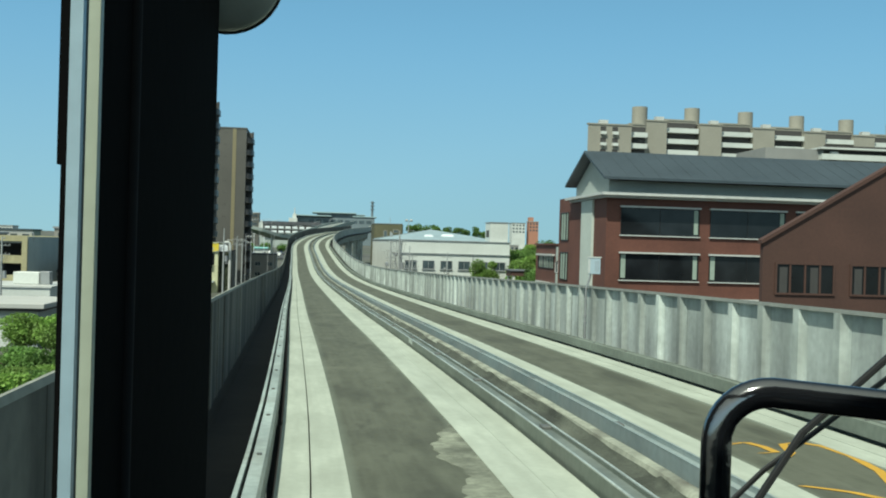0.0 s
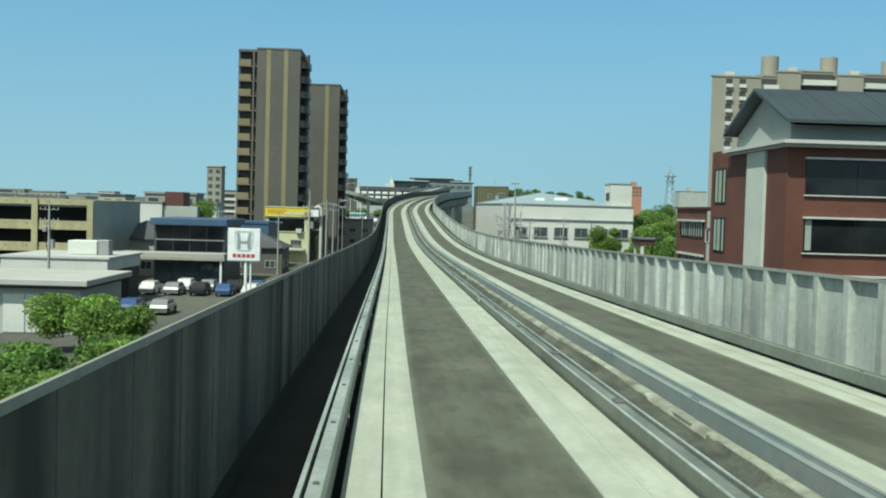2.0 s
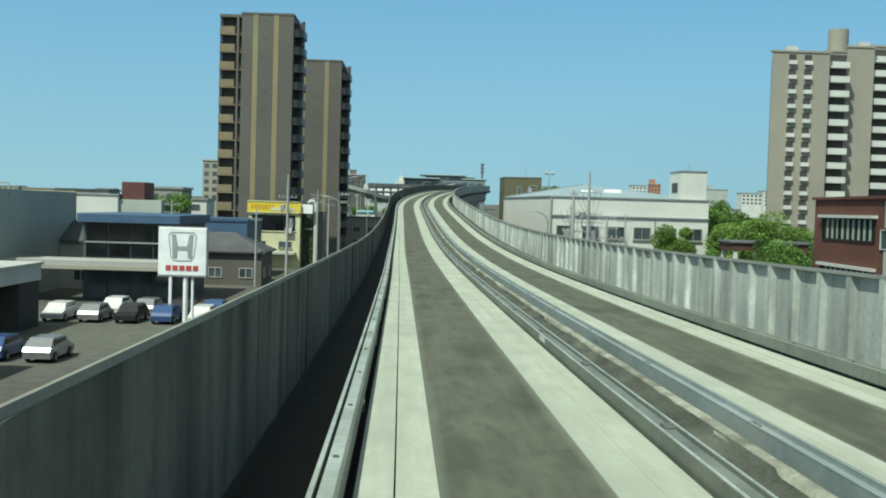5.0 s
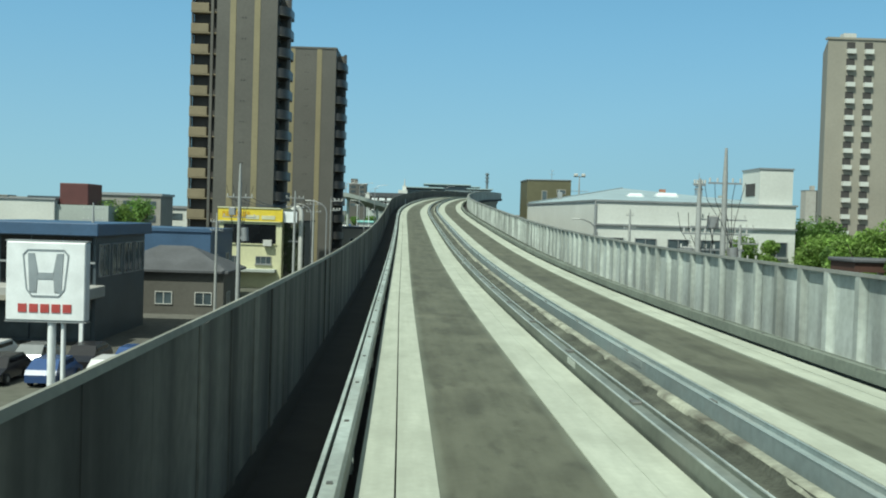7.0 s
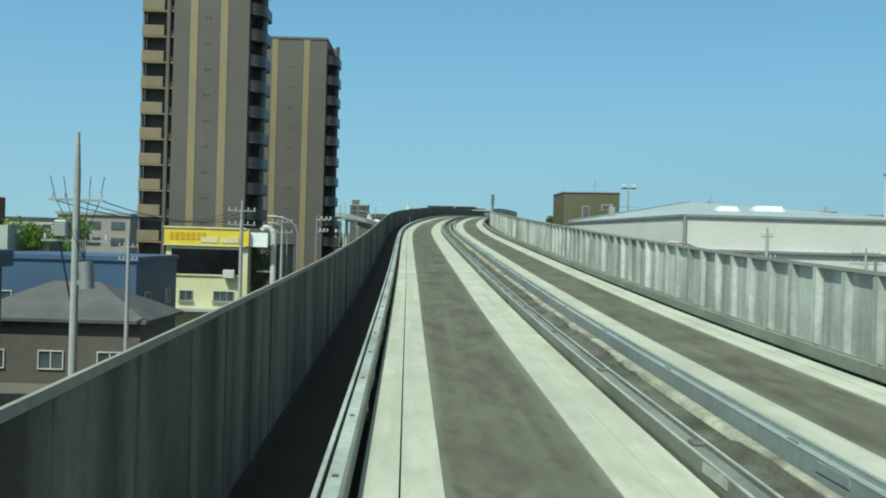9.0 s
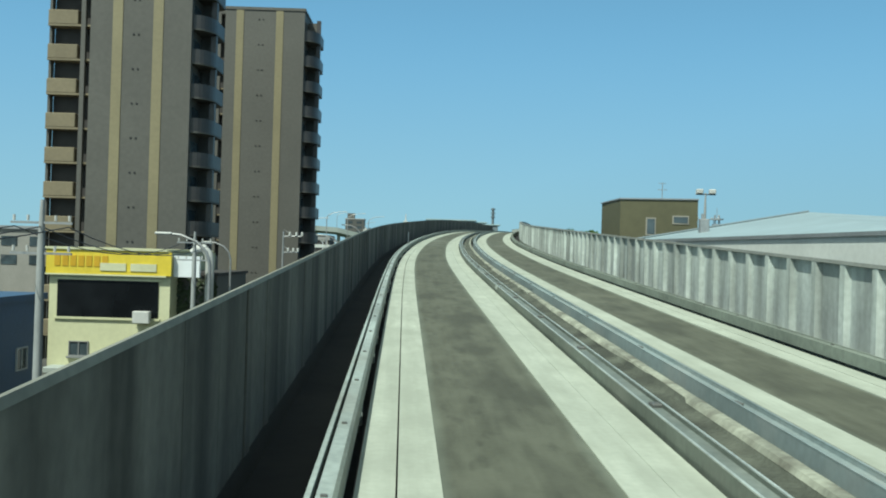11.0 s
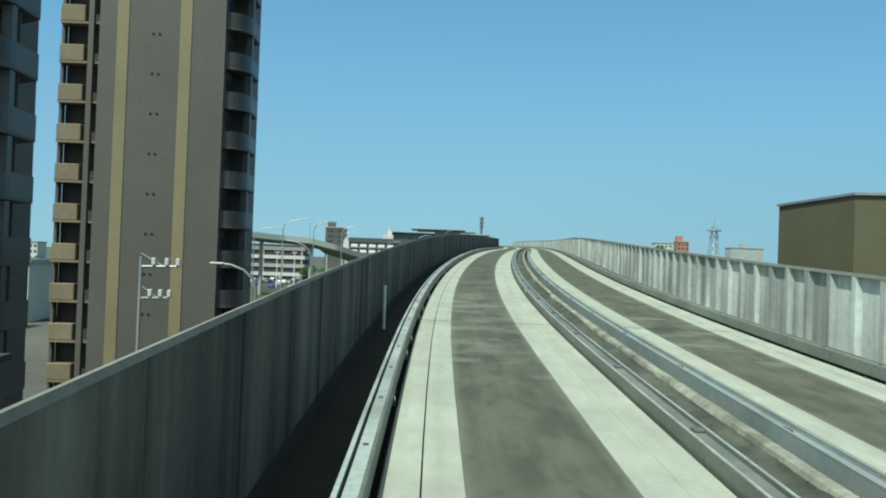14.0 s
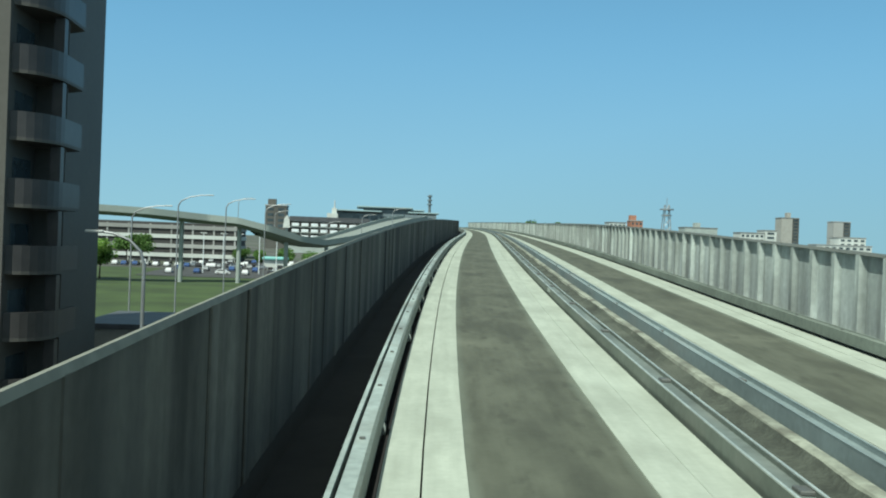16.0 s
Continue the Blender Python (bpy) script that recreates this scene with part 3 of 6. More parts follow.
def parapet(name, label, inner, side, deep, thick, cap_z, cap_t, width, body, ribs, cap):
    """A precast wall: panels, a coping flush with the fins' free edges, and a broad upright fin every metre; side is +1 where it stands to the right."""
    wall = thing(name, label, "parapet wall", kind="structure")
    out = inner + thick * side
    d = -side
    part("wall_panel", sweep("wall_panel", band(*sorted((inner, out)), -0.6, cap_z - cap_t)), body, wall)
    part("coping", sweep("coping", [(inner + deep * d, cap_z - cap_t), (inner + (deep - 0.012) * d, cap_z), (out + 0.02 * side, cap_z - 0.015), (out + 0.02 * side, cap_z - cap_t)][::-side]), cap, wall)
    part("base_kerb", sweep("base_kerb", band(*sorted((inner + deep * d * 0.7, inner)), -0.22, 0.02)), KERB_GREY if side > 0 else DECK_SHADED, wall)
    z1, w = cap_z - cap_t, width / 2
    c = 0.018                                              # chamfered free edge
    cove = [(0, -w - 0.10), (deep * 0.13 * d, -w - 0.055), (deep * 0.36 * d, -w - 0.02)] if side > 0 else [(0, -w)]   # coved root
    plan = cove + [((deep - c) * d, -w + 0.006), (deep * d, -w + c), (deep * d, w - c), ((deep - c) * d, w), (0, w)]
    n = len(plan)
    fv = [(x, y, 0.02) for x, y in plan] + [(x, y, z1) for x, y in plan]
    ff = [(i, (i + 1) % n, (i + 1) % n + n, i + n) for i in range(n)] + [tuple(range(n))[::-1], tuple(range(n, 2 * n))]
    if side > 0:
        ff = [q[::-1] for q in ff]
    fin = mesh_of("rib", fv, ff)
    fin.materials.append(ribs)
    rr = random.Random(6)
    sites = [s for s in FIN_FIRST + FIN_STEP * np.arange(460) if s < S_MAX - 2]
    for s in sites:
        if s < 276:
            part("rib", fin, None, wall).matrix_basis = way_pose(s, inner + rr.uniform(-0.012, 0.008) * d) @ pose(0, 0, 0, 0, 0, rr.uniform(-3, 3))
    av, af = [], []
    for s in sites:
        if s >= 276:
            m, k = way_pose(s, inner), len(av)
            av += [tuple(m @ Vector(q)) for q in fv]
            af += [tuple(k + i for i in q) for q in ff]
    part("far_ribs", mesh_of("far_ribs", av, af), ribs, wall, kind="stuff")
    return wall


parapet("parapet_left", "streaked grey concrete parapet wall, shade put into its dark colour, with shallow ribs", -1.16, -1, 0.008, 0.035, 1.32, 0.035, 0.26, PARAPET_SHADED, PARAPET_SHADED, CAP_PALE)
parapet("parapet_right", "sunlit streaked concrete parapet wall with vertical ribs", 6.85, 1, 0.095, 0.11, 1.355, 0.055, 0.2, PARAPET, RIB, CAP)

# expansion joint across both lanes, toothed on the running strips
joint = thing("expansion_joint", "dark rubber expansion joint, wavy across the strips", "joint", kind="structure")


def joint_line(s, u0, u1, wave):
    n = max(2, int((u1 - u0) / 0.03))
    v, f = [], []
    for i in range(n + 1):
        u = u0 + (u1 - u0) * i / n
        off = wave * math.sin(i * 0.62)
        v += [way(s + off - 0.018, u, 0.004), way(s + off + 0.018, u, 0.004)]
    f = [(2 * i, 2 * i + 2, 2 * i + 3, 2 * i + 1) for i in range(n)]
    return mesh_of("joint_seal", v, f)


for s in (211.35,):
    for a, b, w in ((-0.285, 0.316, 0.05), (0.316, 1.59, 0.0), (1.59, 2.285, 0.05)):
        part("joint_seal", joint_line(s, a, b, w), JOINT, joint)
        part("joint_seal", joint_line(s, 2 * CENTRE - b, 2 * CENTRE - a, w), JOINT, joint)

# piers
for s in np.arange(-40, S_MAX, 32.0):
    x, y, z = way(s, CENTRE, -2.3)
    pier = thing("pier", "round grey concrete pier carrying the guideway", "pier", (x, y, 0), math.degrees(np.interp(s, s_fine, head_f)), "guideway piers", "structure")
    g = ground_z(y)
    if z - g > 2:
        part("column", tube("column", [(0, 0, g - 0.3), (0, 0, z - 1.0)], 1.0, 14), PARAPET, pier)
        part("crosshead", boxes("crosshead", (-2.9, 2.9, -1.1, 1.1, z - 1.1, z + 0.02)), PARAPET, pier)

# ---- towers ----
def apartment_tower(x0, x1, y0, depth, top, label, bands, left_w=4.0):
    """A slab of flats: blank brown end wall with tan bands, stacked tan balconies on one side, curved dark ones on the other."""
    t = thing("apartment_tower", label, "apartment tower", group="brown towers")
    part("wall", boxes("wall", (x0, x1, y0, y0 + depth, GROUND - 0.2, top)), TILE_BROWN, t)
    w = x1 - x0
    for c in bands:
        a = x0 + w * c
        part("tan_band", boxes("tan_band", (a, a + 0.9, y0 - 0.06, y0 + 0.1, GROUND, top - 0.02)), TILE_TAN, t)
    part("balcony_frame", boxes("balcony_frame", (x0 - left_w, x0, y0 + 0.4, y0 + 1.7, top - 0.5, top), (x0 - left_w, x0 - left_w + 0.22, y0 + 0.9, y0 + 1.7, GROUND, top - 0.5)), TILE_BROWN, t)
    part("roof_edge", boxes("roof_edge", (x0 - 0.1, x1 + 0.1, y0 - 0.1, y0 + depth, top, top + 0.35)), TILE_BROWN, t)
    # Wing coloured near black as the shade behind the balconies.
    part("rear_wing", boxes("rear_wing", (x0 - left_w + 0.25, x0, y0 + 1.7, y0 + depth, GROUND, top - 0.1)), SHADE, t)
    part("stair_column", boxes("stair_column", (x0 - 0.95, x0 - 0.55, y0 + 0.3, y0 + 0.8, GROUND, top - 0.4)), TILE_BROWN, t)
    vent = boxes('vent', (0, 0.16, -0.05, 0.0, 0, 0.14))
    vent.materials.append(BLACK_METAL)
    storey = 3.12
    n = int((top - GROUND - 1.0) / storey)
    balc = bevelled("balcony", (-left_w, -1.3, 0.5, 1.9, 0, 1.3), 0.05)
    slab = boxes("slab", (-left_w, 0.0, 0.5, 1.9, -0.18, 0.0))
    # curved balcony on the street side
    v, f = [], []
    k = 9
    for i in range(k):
        a = math.radians(90 * i / (k - 1))
        for r in (1.75, 1.6):
            for z in (0.0, 1.2):
                v.append((r * math.sin(a) * 1.0, 3.0 - 2.6 * math.cos(a) * r / 1.75, z))
    for i in range(k - 1):
        b = 4 * i
        f += [(b, b + 4, b + 5, b + 1), (b + 2, b + 3, b + 7, b + 6), (b + 1, b + 5, b + 7, b + 3), (b, b + 2, b + 6, b + 4)]
    front = mesh_of("curved_balcony", v, f, False)
    v2 = [(0, 0.4, -0.16), (0, 0.4, 0.0)]
    for i in range(k):
        a = math.radians(90 * i / (k - 1))
        v2 += [(1.75 * math.sin(a), 3.0 - 2.6 * math.cos(a), -0.16), (1.75 * math.sin(a), 3.0 - 2.6 * math.cos(a), 0.0)]
    v2 += [(1.75, 6.0, -0.16), (1.75, 6.0, 0.0), (0, 7.5, -0.16), (0, 7.5, 0.0)]
    m = len(v2) // 2
    f2 = [tuple(range(0, 2 * m, 2)), tuple(range(1, 2 * m, 2))[::-1]] + [(2 * i, 2 * ((i + 1) % m), 2 * ((i + 1) % m) + 1, 2 * i + 1) for i in range(m)]
    floor_e = mesh_of("balcony_floor", v2, f2)
    rail_e = boxes("balcony_rail", (1.6, 1.75, 3.0, 6.0, 0.0, 1.2))
    door_e = boxes("balcony_door", (0.0, 0.05, 0.9, 3.4, 0.05, 2.2))
    door_f = boxes("balcony_door", (0.0, 0.05, 4.6, 7.0, 0.05, 2.2))
    post_e = boxes("corner_screen", (1.2, 1.7, 2.6, 3.2, -0.1, 2.9))
    fin_e = boxes("balcony_screen", (0.0, 1.5, 4.1, 4.2, 0.0, 2.9))
    for me, ma in ((balc, BALC_TAN), (slab, BALC_TAN), (front, BALC_DARK), (floor_e, TILE_BROWN), (rail_e, BALC_DARK), (door_e, GLASS_BLUE), (door_f, GLASS_BLUE), (post_e, BALC_DARK), (fin_e, TILE_BROWN)):
        me.materials.append(ma)
    for i in range(n + 1):
        z = top - 0.9 - storey * (i + 1) + 0.6
        if z < GROUND + 0.5:
            break
        for q in (0.42, 0.47):
            part('vent', vent, None, t).location = (x0 + w * q, y0, z + 2.2)
        b = part("balcony", balc, None, t)
        b.location = (x0, y0, z)
        c = part("slab", slab, None, b)
        c = part("street_balcony", floor_e, None, t)
        c.location = (x1, y0, z)
        for me in (front, rail_e, door_e, door_f, post_e, fin_e):
            part(me.name.split(".")[0], me, None, c)
    return t


apartment_tower(-34.4, -25.3, 237.5, 10.5, 34.2, "tall brown tiled apartment tower with two tan bands", (0.22, 0.62))
apartment_tower(-29.2, -19.45, 271.0, 17.0, 31.0, "brown tiled apartment tower with curved dark balconies", (0.14, 0.64), 3.2)

# ---- red brick hall ----
hall = thing("brick_hall", "dark red brick hall with grey gabled metal roof", "hall")
XL, XR, YF, YB, ZT = 28.4, 78.0, 98.9, 119.0, 7.2
part("wall", boxes("wall", (XL, XR, YF, 114.0, GROUND - 0.2, ZT)), BRICK, hall)
part("rear_wall", boxes("rear_wall", (XL, XR - 6, 114.0, YB, GROUND - 0.2, 7.85)), BRICK, hall)
part("cornice", boxes("cornice", (XL - 0.9, XR, YF - 1.5, 112.9, ZT + 0.22, ZT + 0.5), (XL - 0.4, XR, YF - 0.7, 112.7, ZT, ZT + 0.22)), WHITE_TRIM, hall)
part("attic_wall", boxes("attic_wall", (XL + 0.2, XR, YF + 0.1, 112.0, ZT + 0.5, 8.95)), RENDER_GREY, hall)
ya, yr, yb, ze, zr = 96.7, 104.7, 112.7, 9.15, 12.35
part("gable", mesh_of("gable", [(XL + 0.2, YF + 0.1, ze - 0.2), (XL + 0.2, 112.0, ze - 0.2), (XL + 0.2, yr, zr - 0.4), (XL + 0.5, YF + 0.1, ze - 0.2), (XL + 0.5, 112.0, ze - 0.2), (XL + 0.5, yr, zr - 0.35)],
     [(0, 1, 2), (5, 4, 3), (0, 2, 5, 3), (2, 1, 4, 5), (1, 0, 3, 4)]), RENDER_GREY, hall)
xo = XL - 0.95
part("roof", mesh_of("roof", [(xo, ya, ze), (xo, yr, zr), (xo, yb, ze), (XR, ya, ze), (XR, yr, zr), (XR, yb, ze),
                              (xo, ya, ze - 0.25), (xo, yr, zr - 0.25), (xo, yb, ze - 0.25), (XR, ya, ze - 0.25), (XR, yr, zr - 0.25), (XR, yb, ze - 0.25)],
     [(0, 3, 4, 1), (1, 4, 5, 2), (6, 7, 10, 9), (7, 8, 11, 10), (0, 1, 7, 6), (1, 2, 8, 7), (0, 6, 9, 3), (2, 5, 11, 8), (3, 9, 10, 4), (4, 10, 11, 5)]), ROOF_GREY, hall)
for i in range(30):
    x = xo + 0.8 + i * 1.65
    part("roof_seam", mesh_of("roof_seam", [(x, ya, ze + 0.01), (x + 0.07, ya, ze + 0.01), (x + 0.07, yr, zr + 0.01), (x, yr, zr + 0.01), (x, ya, ze + 0.022), (x + 0.07, ya, ze + 0.022), (x + 0.07, yr, zr + 0.022), (x, yr, zr + 0.022)], [tuple(q) for q in QUADS]), ROOF_GREY, hall)
for row, (z0, z1) in enumerate(((3.55, 6.3), (-0.95, 1.7), (-5.4, -2.8))):
    for a0, a1 in ((29.85, 38.0), (39.15, 47.1), (48.3, 56.2), (57.4, 65.3), (66.5, 74.4)):
        w = wall_window(hall, "S", YF, a0, a1, z0, z1, GLASS, BLACK_METAL, False, 1, 0.05)
        part("lintel", boxes("lintel", (a0 - 0.1, a1 + 0.1, YF - 0.35, YF, z1, z1 + 0.16)), WHITE_TRIM, w)
        part("sill", boxes("sill", (a0 - 0.1, a1 + 0.1, YF - 0.2, YF, z0 - 0.1, z0)), WHITE_TRIM, w)
        part("curtain", boxes("curtain", (a1 - 0.55, a1 - 0.12, YF - 0.045, YF - 0.032, z0 + 0.2, z1 - 0.1)), CURTAIN, w)
        if row:
            part("curtain", boxes("curtain", (a0 + 0.12, a0 + 0.6, YF - 0.045, YF - 0.032, z0 + 0.2, z1 - 0.1)), CURTAIN, w)
part("pilaster", boxes("pilaster", (XL - 0.25, XL, 103.5, 107.9, GROUND, 7.15)), PALE_PANEL, hall)
for z0, z1 in ((2.95, 6.2), (-1.6, 1.6)):
    w = wall_window(hall, "W", XL, 114.25, 117.8, z0, z1, GLASS, BLACK_METAL, False, 2, 0.08)
    for a, b in ((114.5, 115.1), (115.6, 116.5), (116.7, 117.55)):
        part("curtain", boxes("curtain", (XL - 0.05, XL - 0.035, a, b, z0 + 0.1, z1 - 0.1)), CURTAIN, w)
part("annex", boxes("annex", (XL + 0.1, XL + 14, YB, 132.0, GROUND, 2.4)), BRICK, hall)
part("annex_coping", boxes("annex_coping", (XL - 0.1, XL + 14, YB, 132.2, 2.4, 2.6)), BRICK, hall)
for z0, z1 in ((-0.5, 1.1), (-4.4, -2.4)):
    w = wall_window(hall, "W", XL + 0.1, 121.5, 130.3, z0, z1, GLASS, BLACK_METAL, False, 2, 0.06)
    part("lintel", boxes("lintel", (XL - 0.25, XL + 0.1, 121.2, 130.6, z1, z1 + 0.2)), WHITE_TRIM, w)
    for k in range(9):
        part("blind", boxes("blind", (XL + 0.05, XL + 0.064, 122.0 + 0.9 * k, 122.35 + 0.9 * k, z0 + 0.1, z1 - 0.1)), CURTAIN, w)
for z0, z1 in ((0.5, 2.2), (-3.2, -1.0)):
    part("corner_panel", boxes("corner_panel", (XL - 0.12, XL + 0.08, 119.15, 119.7, z0, z1)), RENDER_GREY, hall)
w = wall_window(hall, "W", XL + 0.1, 119.3, 120.6, -0.9, 0.4, GLASS_BLUE, WHITE_TRIM, False, 0, 0.06)
# street wing with a sloping parapet, nearer the guideway
wing = thing("brick_wing", "dark red brick wing with a sloping roof parapet", "hall")
def slab_xz(name, outline, y0, y1):
    n = len(outline)
    v = [(x, y0, z) for x, z in outline] + [(x, y1, z) for x, z in outline]
    return mesh_of(name, v, [tuple(range(n)), tuple(range(n, 2 * n))[::-1]] + [(i, i + n, (i + 1) % n + n, (i + 1) % n) for i in range(n)])


part("end_wall", slab_xz("end_wall", [(27.2, GROUND), (49.2, GROUND), (49.2, 2.7), (38.2, 9.2), (27.2, 2.7)], 60.0, 60.4), BRICK_DARK, wing)
part("rear_body", slab_xz("rear_body", [(33.5, GROUND), (47.0, GROUND), (47.0, 1.5), (40.0, 5.0), (33.5, 1.5)], 60.4, 70.0), BRICK_DARK, wing)
part("roof", slab_xz("roof", [(33.2, 1.35), (40.0, 5.05), (47.3, 1.35), (47.3, 1.65), (40.0, 5.35), (33.2, 1.65)], 60.5, 70.4), ROOF_GREY, wing)
part("coping", slab_xz("coping", [(27.05, 2.6), (38.2, 9.2), (49.35, 2.6), (49.35, 2.85), (38.2, 9.45), (27.05, 2.85)], 59.85, 60.5), BRICK_DARK, wing)
for a in (28.0, 32.9):
    w = wall_window(wing, "S", 60.0, a, a + 3.9, -0.5, 1.5, GLASS, BRICK_DARK, False, 3, 0.12)
    for q in (0.3, 2.3):
        part("curtain", boxes("curtain", (a + q, a + q + 0.5, 59.95, 59.968, -0.4, 1.2)), SHADE, w)

# ---- beige flats ----
def beige_block(x0, x1, y0, z_top, small_windows, label, solid=0.72):
    b = thing("beige_apartment_block", label, "apartment block", group="stepped beige blocks")
    split = x0 + (x1 - x0) * solid
    lift = x0 + (x1 - x0) * (0.965 if solid > 0.5 else 1.0)
    skew = 5.2 if small_windows else 0.0
    part("wall", mesh_of("wall", [(x0, y0, GROUND), (split, y0, GROUND), (split, y0 + 16, GROUND), (x0 + skew, y0 + 16, GROUND), (x0, y0, z_top), (split, y0, z_top), (split, y0 + 16, z_top), (x0 + skew, y0 + 16, z_top)], [tuple(q) for q in QUADS]), BEIGE, b)
    part("rear_wall", boxes("rear_wall", (split, x1, y0 + 3.0, y0 + 16, GROUND, z_top + 0.8)), BEIGE, b)
    part("roof_trim", boxes("roof_trim", (x0 - 0.1, split + 0.2, y0 - 0.2, y0 + 1.2, z_top, z_top + 0.4), (split + 0.2, x1, y0 + 2.8, y0 + 16, z_top + 0.8, z_top + 1.2)), BEIGE, b)
    part("lift_house", tube("lift_house", [(lift, y0 + 6.5, z_top), (lift, y0 + 6.5, z_top + (6.3 if solid > 0.5 else 5.0))], 2.2, 14), BEIGE, b)
    part("roof_tank", boxes("roof_tank", (x0 + 4.2, x0 + 6.6, y0 + 3, y0 + 5, z_top + 0.4, z_top + 1.8)), WHITE_TRIM, b)
    storey = 3.15
    n = int((z_top - GROUND) / storey)
    balc = boxes("balcony", (split, x1 + 0.2, y0 + 1.2, y0 + 3.0, 0, 1.15), (split, x1 + 0.2, y0 + 1.2, y0 + 3.0, -0.2, 0))
    balc.materials.append(WHITE)
    # Flat dark sheet before the rear wall, painted as the balcony's shade.
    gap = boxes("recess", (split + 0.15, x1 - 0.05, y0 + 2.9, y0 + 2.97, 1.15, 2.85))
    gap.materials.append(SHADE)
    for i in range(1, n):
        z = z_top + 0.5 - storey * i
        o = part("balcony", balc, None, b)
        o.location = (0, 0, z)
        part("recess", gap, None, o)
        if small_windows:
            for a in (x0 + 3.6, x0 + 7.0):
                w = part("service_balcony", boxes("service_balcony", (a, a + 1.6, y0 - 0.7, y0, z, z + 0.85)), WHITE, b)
                # Dark sheet on the wall stands for the shade above the front.
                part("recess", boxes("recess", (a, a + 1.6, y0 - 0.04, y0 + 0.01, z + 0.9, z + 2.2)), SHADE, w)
    return b


for i, x in enumerate((73.5, 91.5, 108.3, 124.8, 141.0, 157.0)):
    beige_block(x, x + 17.4 if i == 0 else x + 16.2, 277.0 + (0 if i == 0 else 4 + i), 37.0 if i == 0 else 39.6 - 0.3 * i, i == 0,
                "tall beige apartment block with white balconies and round roof tower", 0.72 if i == 0 else 0.40)
low = thing("pale_flats", "lower pale flats with white balcony fronts", "apartment block")
part("wall", boxes("wall", (86, 150, 190, 204, GROUND, 23.0)), CITY, low)
for k in range(4):
    part("balcony", boxes("balcony", (97, 149, 188.6, 190, 11.7 + 3.1 * k, 12.8 + 3.1 * k)), WHITE, low)
    # Shade between the balcony rows is a dark sheet on the wall.
    part("recess", boxes("recess", (98, 149, 189.9, 189.99, 12.8 + 3.1 * k, 14.6 + 3.1 * k)), SHADE, low)

part("roof_edge", boxes("roof_edge", (96.5, 150.2, 188.2, 204.2, 23.0, 23.35)), WHITE, low)
for k in range(6):
    part("roof_box", bevelled("roof_box", (99 + 8.2 * k, 100.6 + 8.2 * k, 188.9, 189.8, 21.0 - 3.1 * (k % 2), 22.6 - 3.1 * (k % 2)), 0.06), WHITE_TRIM, low)

# ---- white factory ----
fac = thing("white_factory", "long white factory with grey trim and a roof block", "factory")
def yard_prism(name, plan, z0, z1):
    """An upright block over a plan outline."""
    n = len(plan)
    v = [(x, y, z0) for x, y in plan] + [(x, y, z1) for x, y in plan]
    return mesh_of(name, v, [tuple(range(n))[::-1], tuple(range(n, 2 * n))] + [(i, (i + 1) % n, (i + 1) % n + n, i + n) for i in range(n)])


part("wall", yard_prism("wall", [(14.8, 183.0), (34.6, 183.0), (36.5, 219.0), (11.5, 219.0)], GROUND - 0.2, 2.75), WHITE, fac)
part("roof_trim", yard_prism("roof_trim", [(14.68, 182.85), (34.75, 182.85), (36.65, 219.15), (11.38, 219.15)], 2.75, 2.93), STEEL, fac)
part("drip_band", boxes("drip_band", (14.7, 34.7, 182.78, 183.0, 0.4, 0.58)), STEEL, fac)
part("downpipe", boxes("downpipe", (14.62, 14.78, 182.8, 183.0, GROUND, 2.75)), STEEL, fac)
part("downpipe", boxes("downpipe", (27.8, 27.92, 182.86, 183.0, GROUND, 0.4)), STEEL, fac)
part("stair_block", boxes("stair_block", (31.0, 34.3, 183.3, 188.9, 2.9, 6.4)), WHITE, fac)
part("stair_block_trim", boxes("stair_block_trim", (30.9, 34.4, 183.2, 189.0, 6.4, 6.55)), STEEL, fac)
part("louvre", boxes("louvre", (30.94, 31.0, 184.7, 187.6, 3.8, 5.05)), SHADE, fac)
part("sloping_roof", mesh_of("sloping_roof", [(14.9, 184.2, 2.94), (34.4, 184.2, 2.94), (36.3, 219.0, 3.0), (24.2, 219.0, 5.38), (11.7, 219.0, 3.0), (14.9, 184.2, 2.8), (34.4, 184.2, 2.8), (36.3, 219.0, 2.8), (24.2, 219.0, 2.8), (11.7, 219.0, 2.8)],
     [(0, 1, 3), (1, 2, 3), (0, 3, 4), (5, 9, 8, 7, 6), (0, 5, 6, 1), (1, 6, 7, 2), (2, 7, 8, 3), (3, 8, 9, 4), (4, 9, 5, 0)]), ROOF_PALE, fac, "pale blue sloping metal roof")
part("ridge_trim", tube("ridge_trim", [(11.6, 219.0, 3.05), (24.2, 219.0, 5.43)], 0.09, 6), HALL_GREY, fac)
for x, y, z, w, h in ((14.75, 213.0, 3.45, 0.6, 0.95),):
    unit = part("rooftop_unit", bevelled("rooftop_unit", (x, x + w, y, y + w, z - 0.4, z + h), 0.05), STEEL, fac)
    part("flue", tube("flue", [(x + 0.2, y + 0.3, z + h), (x + 0.2, y + 0.3, z + h + 0.35)], 0.09, 8), STEEL, unit)
for cx, cy, w, h in ((19.6, 200.0, 1.0, 0.55), (20.9, 194.5, 1.8, 0.75), (24.8, 196.5, 2.5, 0.95)):
    light_ = part("skylight", bevelled("skylight", (cx - w / 2, cx + w / 2, cy - 0.8, cy + 0.8, 3.0, 3.25 + h), 0.22, 3), SIGN_WHITE, fac, "rounded white skylight hood")
    part("collar", boxes("collar", (cx - w / 2 - 0.08, cx + w / 2 + 0.08, cy - 0.9, cy + 0.9, 2.9, 3.3)), STEEL, light_)
